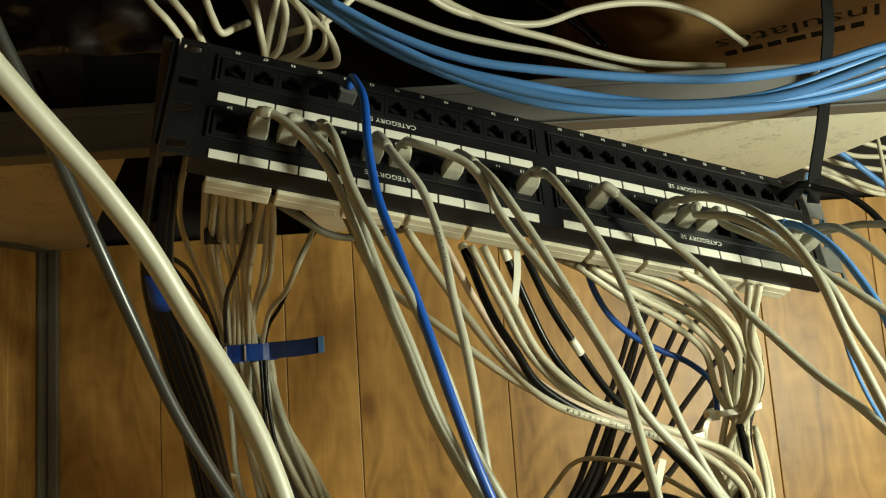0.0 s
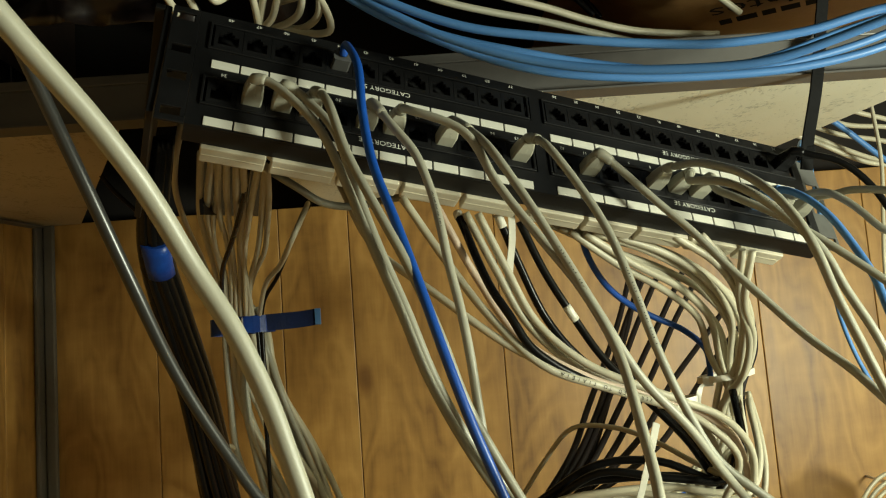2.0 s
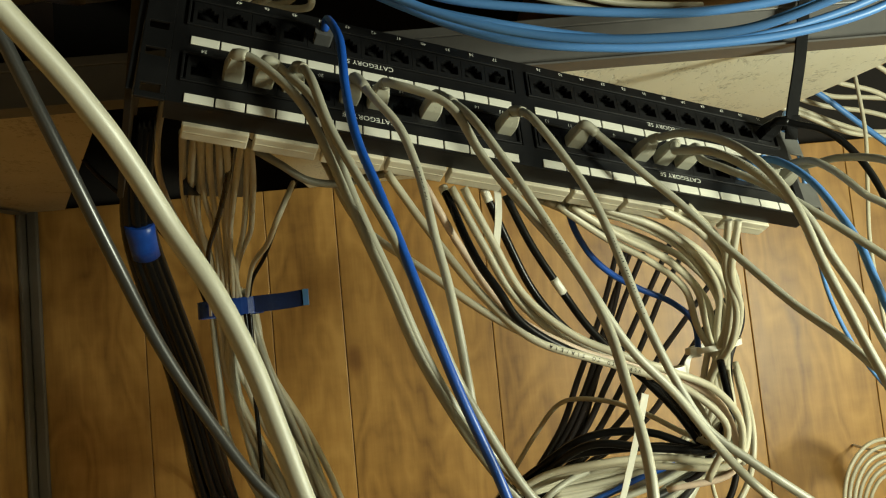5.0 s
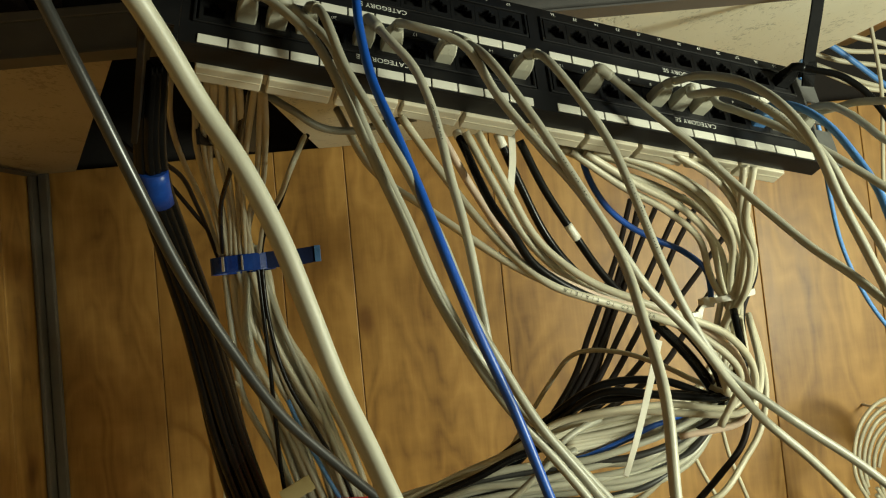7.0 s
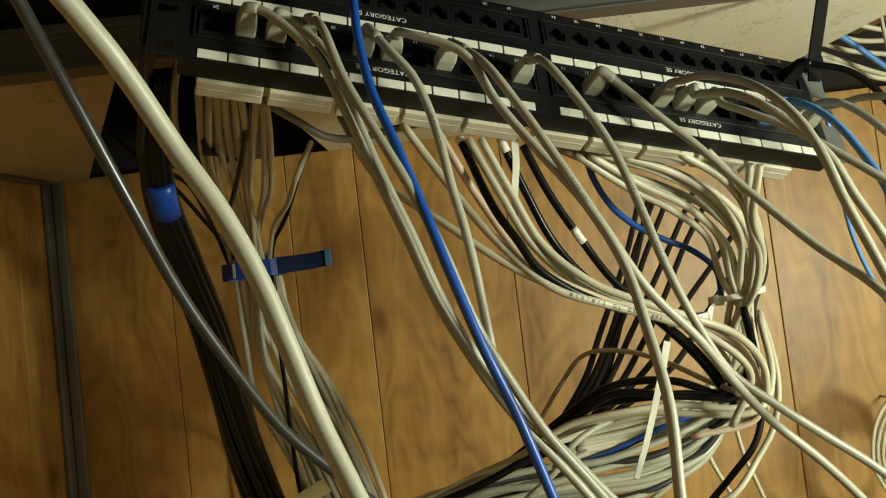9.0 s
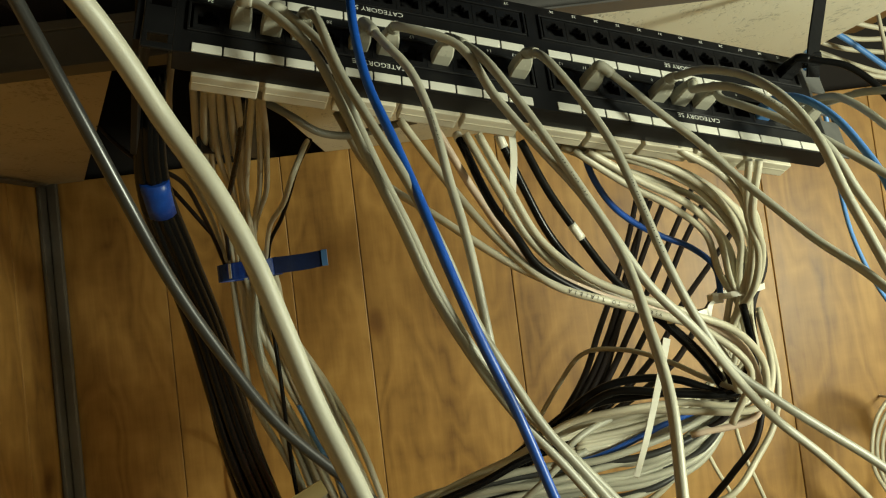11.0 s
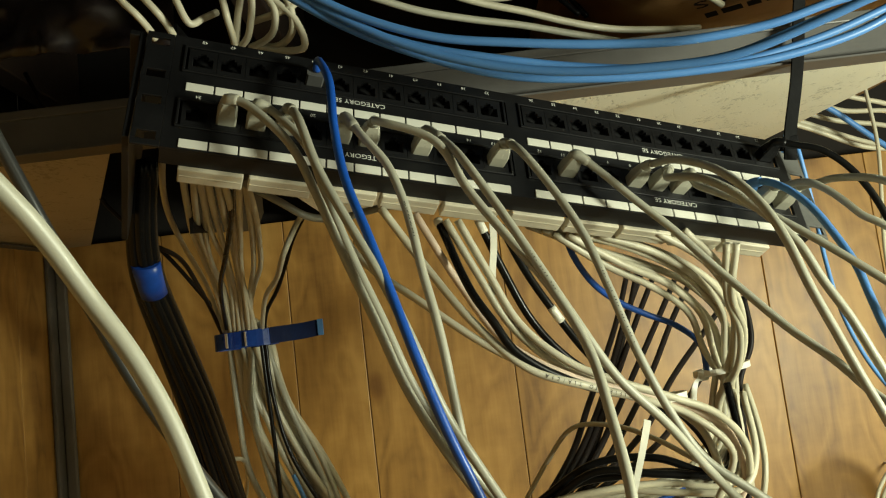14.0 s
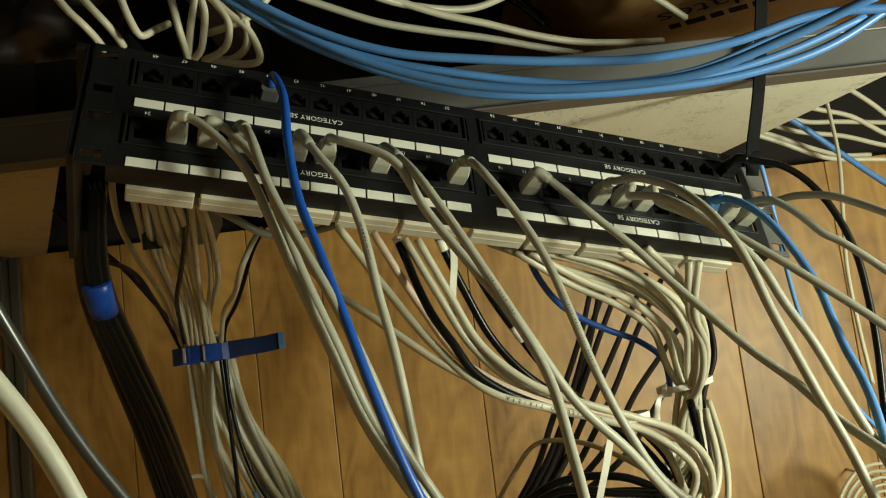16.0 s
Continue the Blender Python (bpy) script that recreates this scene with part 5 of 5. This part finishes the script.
cable([(-0.128, 0.543, 2.166), (-0.116, 0.54, 2.15), (-0.102, 0.538, 2.134), (-0.088, 0.539, 2.118), (-0.084, 0.543, 2.1), (-0.102, 0.553, 2.103), (-0.12, 0.561, 2.111)], CREAM_CABLE, 0.0025, "cream cable looping over the back of the panel", "network_cable", "cables over the panel")
cable([(-0.064, 0.544, 2.151), (-0.073, 0.541, 2.142), (-0.081, 0.539, 2.133), (-0.091, 0.538, 2.126), (-0.102, 0.543, 2.125), (-0.112, 0.55, 2.126), (-0.121, 0.558, 2.128)], CREAM_CABLE, 0.0025, "cream cable looping over the back of the panel", "network_cable", "cables over the panel")
cable([(0.493, 0.945, 2.214), (0.49, 0.929, 2.118), (0.486, 0.918, 2.056), (0.473, 0.906, 1.995), (0.46, 0.894, 1.934), (0.454, 0.881, 1.873), (0.45, 0.866, 1.811)], CREAM_CABLE, 0.0022, "white wire hanging from the open ceiling", "network_cable", "overhead cables")
cable([(0.268, 0.655, 2.01), (0.297, 0.705, 2.038), (0.32, 0.744, 2.032), (0.332, 0.76, 1.981), (0.342, 0.776, 1.93), (0.356, 0.792, 1.88), (0.378, 0.803, 1.831), (0.409, 0.814, 1.788), (0.446, 0.824, 1.748)], SKY_CABLE, 0.0021, "thin blue wire hanging behind the panel end", "network_cable", "overhead cables")
cable([(0.444, 0.979, 2.134), (0.49, 0.99, 2.118), (0.538, 1, 2.115), (0.586, 1.012, 2.112), (0.634, 1.025, 2.109)], CREAM_CABLE, 0.003, "cream cable in the dark space above the wall", "network_cable", "overhead cables")
cable([(0.499, 0.973, 2.167), (0.54, 0.983, 2.155), (0.577, 0.996, 2.135), (0.611, 1.011, 2.113), (0.646, 1.027, 2.093)], CREAM_CABLE, 0.003, "cream cable in the dark space above the wall", "network_cable", "overhead cables")
cable([(0.453, 0.977, 2.151), (0.502, 0.988, 2.133), (0.552, 0.998, 2.12), (0.598, 1.014, 2.098), (0.645, 1.029, 2.078)], CREAM_CABLE, 0.003, "cream cable in the dark space above the wall", "network_cable", "overhead cables")
cable([(0.388, 0.982, 2.123), (0.454, 0.994, 2.099), (0.518, 1.005, 2.073), (0.587, 1.018, 2.066), (0.657, 1.03, 2.06)], CREAM_CABLE, 0.003, "cream cable in the dark space above the wall", "network_cable", "overhead cables")
cable([(0.423, 0.981, 2.127), (0.48, 0.991, 2.107), (0.54, 1.001, 2.097), (0.599, 1.016, 2.082), (0.658, 1.029, 2.071)], CREAM_CABLE, 0.003, "cream cable in the dark space above the wall", "network_cable", "overhead cables")
cable([(0.408, 0.982, 2.12), (0.453, 0.993, 2.105), (0.496, 1.004, 2.089), (0.541, 1.018, 2.077), (0.587, 1.031, 2.075)], CREAM_CABLE, 0.003, "cream cable in the dark space above the wall", "network_cable", "overhead cables")
cable([(0.417, 0.958, 2.146), (0.465, 0.961, 2.112), (0.508, 0.962, 2.073), (0.548, 0.953, 2.031), (0.588, 0.94, 1.99)], SKY_CABLE, 0.0035, "blue cable in the dark space above the wall", "network_cable", "overhead cables")
cable([(-0.237, 0.79, 1.812), (-0.262, 0.98, 1.79), (-0.32, 1.2, 1.727), (-0.354, 1.28, 1.68), (-0.363, 1.29, 1.639), (-0.37, 1.3, 1.595), (-0.376, 1.314, 1.53)], CREAM_CABLE, 0.0024, "thin tan wire hanging by the wall", "network_cable", "")

# coil of white cable on the wall
coil = thing("cable_coil", "coil of white cable hanging on a hook at the wall", "cable coil")
hook_at = Vector((0.625, 1.166, 1.641))
bm = bmesh.new()
tube(bm, [hook_at + Vector((0, -0.02, 0)), hook_at + Vector((0, 0.05, 0.0)), Vector((hook_at.x, WALL_Y + 0.004, hook_at.z))], 0.002, 8)
part("hook", bm, METAL, coil, "steel hook in the wall")
bm = bmesh.new()
tube(bm, smooth([(0.534, 1.153, 1.538), (0.52, 1.155, 1.573), (0.523, 1.156, 1.611), (0.538, 1.158, 1.645), (0.567, 1.16, 1.67), (0.604, 1.163, 1.672), (0.633, 1.164, 1.649), (0.644, 1.162, 1.613), (0.639, 1.161, 1.575), (0.621, 1.159, 1.542), (0.59, 1.157, 1.52), (0.553, 1.153, 1.523)], 5), 0.0027, 8)
part("turn", bm, CREAM_CABLE, coil)
bm = bmesh.new()
tube(bm, smooth([(0.535, 1.158, 1.547), (0.528, 1.159, 1.582), (0.534, 1.16, 1.617), (0.552, 1.16, 1.647), (0.582, 1.162, 1.664), (0.616, 1.164, 1.657), (0.637, 1.165, 1.63), (0.641, 1.163, 1.595), (0.633, 1.162, 1.561), (0.612, 1.16, 1.533), (0.58, 1.157, 1.519), (0.547, 1.153, 1.53)], 5), 0.0027, 8)
part("turn", bm, CREAM_CABLE, coil)
bm = bmesh.new()
tube(bm, smooth([(0.539, 1.164, 1.556), (0.537, 1.163, 1.589), (0.546, 1.163, 1.62), (0.566, 1.163, 1.646), (0.597, 1.164, 1.655), (0.625, 1.166, 1.641), (0.639, 1.166, 1.611), (0.638, 1.164, 1.579), (0.626, 1.162, 1.548), (0.602, 1.16, 1.526), (0.571, 1.157, 1.521), (0.543, 1.153, 1.539)], 5), 0.0027, 8)
part("turn", bm, CREAM_CABLE, coil)
bm = bmesh.new()
tube(bm, smooth([(0.545, 1.169, 1.565), (0.547, 1.168, 1.595), (0.559, 1.167, 1.623), (0.581, 1.166, 1.642), (0.61, 1.166, 1.643), (0.631, 1.167, 1.622), (0.638, 1.167, 1.592), (0.633, 1.165, 1.563), (0.617, 1.163, 1.538), (0.592, 1.16, 1.522), (0.563, 1.157, 1.526), (0.543, 1.152, 1.548)], 5), 0.0027, 8)
part("turn", bm, CREAM_CABLE, coil)
bm = bmesh.new()
tube(bm, smooth([(0.555, 1.175, 1.572), (0.559, 1.172, 1.599), (0.573, 1.17, 1.623), (0.596, 1.169, 1.636), (0.621, 1.168, 1.626), (0.634, 1.169, 1.603), (0.635, 1.168, 1.576), (0.626, 1.166, 1.55), (0.608, 1.163, 1.529), (0.583, 1.16, 1.522), (0.559, 1.156, 1.534), (0.545, 1.152, 1.557)], 5), 0.0027, 8)
part("turn", bm, CREAM_CABLE, coil)
bm = bmesh.new()
tube(bm, smooth([(0.565, 1.18, 1.577), (0.572, 1.177, 1.601), (0.587, 1.174, 1.62), (0.61, 1.172, 1.624), (0.628, 1.171, 1.607), (0.634, 1.17, 1.584), (0.63, 1.169, 1.559), (0.619, 1.166, 1.538), (0.598, 1.163, 1.524), (0.575, 1.16, 1.526), (0.558, 1.156, 1.542), (0.55, 1.151, 1.565)], 5), 0.0027, 8)
part("turn", bm, CREAM_CABLE, coil)

# ---------------------------------------------------------------- ties, tapes and straps


def ring(centre, rx, ry, width, thick, tilt, n=28, span=1.0):
    """A flat band bent round a bundle."""
    run = [Vector(centre) + Vector((rx * math.cos(a), ry * math.sin(a), tilt * rx * math.cos(a))) for a in (span * 2 * math.pi * k / n for k in range(n + 1))]
    bm = bmesh.new()
    ribbon(bm, run, (0, 0, width), thick)
    return bm


tape = thing("hook_and_loop_tie", "blue hook-and-loop tie wrapped round the cable bundle, its end sticking out", "cable tie")
part("band", ring((-0.234, 0.926, 1.926), 0.034, 0.018, 0.018, 0.0022, 0.02), VELCRO, tape)
bm = bmesh.new()
ribbon(bm, smooth([(-0.206, 0.915, 1.927), (-0.192, 0.928, 1.928), (-0.174, 0.937, 1.929), (-0.157, 0.944, 1.931)], 5), (0, 0, 0.018), 0.0022)
part("loose_end", bm, HOOKS, tape, "dark hook face turned outwards")
boxed("tip", (-0.1575, 0.9395, 1.922), (-0.151, 0.9425, 1.940), SKY_CABLE, tape, 0.0004, "paler blue tip")
# two bright metal strips stand for the highlights on the tape's folds
boxed("fold_highlight", (-0.252, 0.9035, 1.918), (-0.249, 0.9065, 1.934), METAL, tape, 0.0004, "thin bright strip standing for the highlight on the fold")
boxed("fold_highlight", (-0.231, 0.9035, 1.918), (-0.229, 0.9062, 1.934), METAL, tape, 0.0004, "thin bright strip standing for the highlight on the fold")

black_run = smooth(BLACK_RUN, 8)
bm = bmesh.new()
tube(bm, black_run[8:12], 0.0112, 16, 0.9)
tagged(part("tape_wrap", bm, VELCRO), "blue tape wound round the black cable bundle", "tape")

strap = thing("hanging_strap", "black webbing strap holding up the panel end", "strap")
bm = bmesh.new()
ribbon(bm, smooth([(0.2625, 0.63, 2.0), (0.2655, 0.628, 2.022), (0.278, 0.629, 2.065), (0.2895, 0.634, 2.112), (0.3, 0.64, 2.17), (0.31, 0.65, 2.36)], 6), (0.0102, 0.003, 0), 0.0016)
part("webbing", bm, STRAP, strap)
boxed("clasp", (0.256, 0.627, 2.008), (0.2705, 0.634, 2.018), STRAP, strap, 0.001)


def nylon_tie(centre, rx, ry, tilt, head, tail, label):
    ob = thing("cable_tie", label, "cable tie", "white nylon ties")
    part("band", ring(centre, rx, ry, 0.0048, 0.0014, tilt), NYLON, ob)
    h = Vector(head)
    boxed("head", h - Vector((0.0045, 0.003, 0.004)), h + Vector((0.0045, 0.003, 0.004)), NYLON, ob, 0.001)
    bm = bmesh.new()
    ribbon(bm, smooth(tail, 6), lambda s: (0.0058 - 0.001 * s, 0.001, 0.0012), 0.0013)
    part("tail", bm, NYLON, ob)
    return ob


nylon_tie((0.208, 0.701, 1.8465), 0.0225, 0.019, 0.12, (0.189, 0.692, 1.8435), [(0.188, 0.691, 1.8435), (0.1815, 0.688, 1.838), (0.1785, 0.688, 1.829), (0.178, 0.69, 1.819)], "white nylon cable tie cinching the cream cables, tail hanging")
nylon_tie((0.133, 0.588, 1.838), 0.013, 0.011, 0.1, (0.1225, 0.577, 1.8415), [(0.1189, 0.5945, 1.8239), (0.1106, 0.5875, 1.8041), (0.1007, 0.5786, 1.7833), (0.09, 0.5698, 1.7616), (0.0787, 0.5608, 1.7415)], "white nylon cable tie with a long loose tail")
hang = thing("cable_tie", "white nylon strip hanging straight from the panel blocks", "cable tie", "white nylon ties")
bm = bmesh.new()
ribbon(bm, smooth([(0.028, 0.566, 1.976), (0.0265, 0.561, 1.955), (0.0235, 0.5595, 1.938), (0.0205, 0.559, 1.918)], 5), (0.0046, 0.001, 0), 0.0013)
part("strip", bm, NYLON, hang)
boxed("head", (0.0235, 0.561, 1.974), (0.0325, 0.568, 1.981), NYLON, hang, 0.001)

# ---------------------------------------------------------------- bracket at the dark end
bracket = thing("wall_bracket", "black steel bracket carrying the dark end of the patch panel", "bracket", m=PANEL)
bm = bmesh.new()
pbox(bm, -246, -242.2, -46, 40, 2.2, 110, 0.5)
part("side_plate", bm, BLACK_STEEL, bracket)
bm = bmesh.new()
pbox(bm, -252, -246.2, -46, -42, 2.2, 110, 0.5)
part("top_rail", bm, BLACK_STEEL, bracket)

# assumed back plate, its lower edge set to shade the slanted tile
bm = bmesh.new()
outline = [(0.64, 2.0), (0.86, 2.034), (0.9, 2.06), (0.9, 2.17), (0.64, 2.17)]
sides_ = [[bm.verts.new(PANEL.inverted() @ Vector((x, y, z))) for y, z in outline] for x in (-0.2, -0.197)]
bm.faces.new(sides_[0][::-1]), bm.faces.new(sides_[1])
for k in range(5):
    bm.faces.new((sides_[0][k], sides_[0][(k + 1) % 5], sides_[1][(k + 1) % 5], sides_[1][k]))
bmesh.ops.recalc_face_normals(bm, faces=bm.faces[:])
part("shading_back_plate", bm, BLACK_STEEL, bracket)

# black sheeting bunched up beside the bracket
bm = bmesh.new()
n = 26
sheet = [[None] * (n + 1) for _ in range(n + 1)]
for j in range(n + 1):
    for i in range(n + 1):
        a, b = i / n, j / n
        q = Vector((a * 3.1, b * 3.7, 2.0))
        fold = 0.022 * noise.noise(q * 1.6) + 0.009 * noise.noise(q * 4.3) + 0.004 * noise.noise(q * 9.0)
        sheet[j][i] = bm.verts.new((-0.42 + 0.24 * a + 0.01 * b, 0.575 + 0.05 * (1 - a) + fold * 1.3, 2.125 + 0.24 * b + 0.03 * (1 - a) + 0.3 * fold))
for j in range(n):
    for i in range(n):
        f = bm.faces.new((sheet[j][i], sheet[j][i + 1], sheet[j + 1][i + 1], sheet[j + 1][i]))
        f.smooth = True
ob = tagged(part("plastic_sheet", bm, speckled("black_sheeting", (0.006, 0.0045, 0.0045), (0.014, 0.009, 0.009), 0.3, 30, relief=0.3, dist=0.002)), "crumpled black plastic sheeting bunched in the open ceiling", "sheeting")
thick = ob.modifiers.new("thickness", "SOLIDIFY")
thick.thickness = 0.0012

# ---------------------------------------------------------------- insulation in the open ceiling
batt = thing("insulation_batt", "sagging brown kraft-faced insulation with dark print", "insulation")
bm = bmesh.new()
nx, ny = 44, 56
grid = []
for j in range(ny + 1):
    row = []
    for i in range(nx + 1):
        x, y = 0.16 + 0.6 * i / nx, 0.62 + 0.76 * j / ny
        edge = min(i, nx - i) / nx
        puff = 0.05 * math.exp(-edge * 14) + 0.012 * noise.noise(Vector((x * 9, y * 6, 1.0))) + 0.004 * noise.noise(Vector((x * 40, y * 22, 4.0)))
        flatten = min(1.0, 1.6 * math.exp(-(((x - 0.35) / 0.13) ** 2 + ((y - 0.79) / 0.09) ** 2)))
        row.append(bm.verts.new((x, y, 2.205 + puff * (1 - flatten) + 0.02 * (y - 0.7))))
    grid.append(row)
for j in range(ny):
    for i in range(nx):
        f = bm.faces.new((grid[j][i], grid[j + 1][i], grid[j + 1][i + 1], grid[j][i + 1]))
        f.smooth = True
top = [[bm.verts.new((v.co.x, v.co.y, 2.34)) for v in (row[0], row[-1])] for row in (grid[0], grid[-1])]
bm.faces.new((grid[0][0], *[grid[0][i] for i in range(1, nx + 1)], top[0][1], top[0][0]))
bm.faces.new((*[grid[j][0] for j in range(ny, -1, -1)], top[0][0], top[1][0]))
bm.faces.new((*[grid[j][nx] for j in range(ny + 1)], top[1][1], top[0][1]))
part("kraft_facing", bm, KRAFT, batt, "brown kraft paper")
a, b = Vector((0.405, 0.745, 2.2)), Vector((0.275, 0.815, 2.2))
run_dir = (b - a).normalized()
up_dir = Vector((0, 0, -1)).cross(run_dir)
tm = Matrix(((run_dir.x, up_dir.x, 0, (a.x + b.x) / 2), (run_dir.y, up_dir.y, 0, (a.y + b.y) / 2), (0, 0, -1, 2.2), (0, 0, 0, 1)))
lettering("print", "Insulates", 0.044, DARK_PRINT, tm, batt, "dark printed word, upside down")
x = -0.06
for w in (0.012, 0.016, 0.01, 0.018, 0.013, 0.02, 0.012):
    boxed("print_bar", (x, 0.026, -0.0005), (x + w, 0.04, 0.0), DARK_PRINT, batt, 0.0, "blurred dark print", tm)
    x += w + 0.005

# ---------------------------------------------------------------- small things low in the bundles
tag = thing("paper_tag", "yellowed paper tag caught in the cables", "tag", m=pose(-0.197, 0.943, 1.676, 8, -24, 10))
boxed("card", (-0.02, -0.0006, -0.009), (0.016, 0.0006, 0.009), speckled("yellowed_card", (0.42, 0.35, 0.16), (0.5, 0.43, 0.22), 0.7, 60), tag, 0.0004)
# a red package, built as a thin card against the cables
card = thing("flat_package", "red and white printed package low at the cables, built as a flat card", "tag", m=pose(-0.148, 0.951, 1.6465, 4, 3, 0))
boxed("card", (-0.036, -0.001, -0.05), (0.036, 0.001, 0.014), RED, card, 0.0006)
for x0, x1, z0, z1 in ((-0.03, -0.014, 0.002, 0.012), (-0.006, 0.012, 0.003, 0.0125), (0.018, 0.03, 0.001, 0.011)):
    boxed("print_patch", (x0, -0.0016, z0), (x1, -0.0011, z1), LABEL, card, 0.0003)
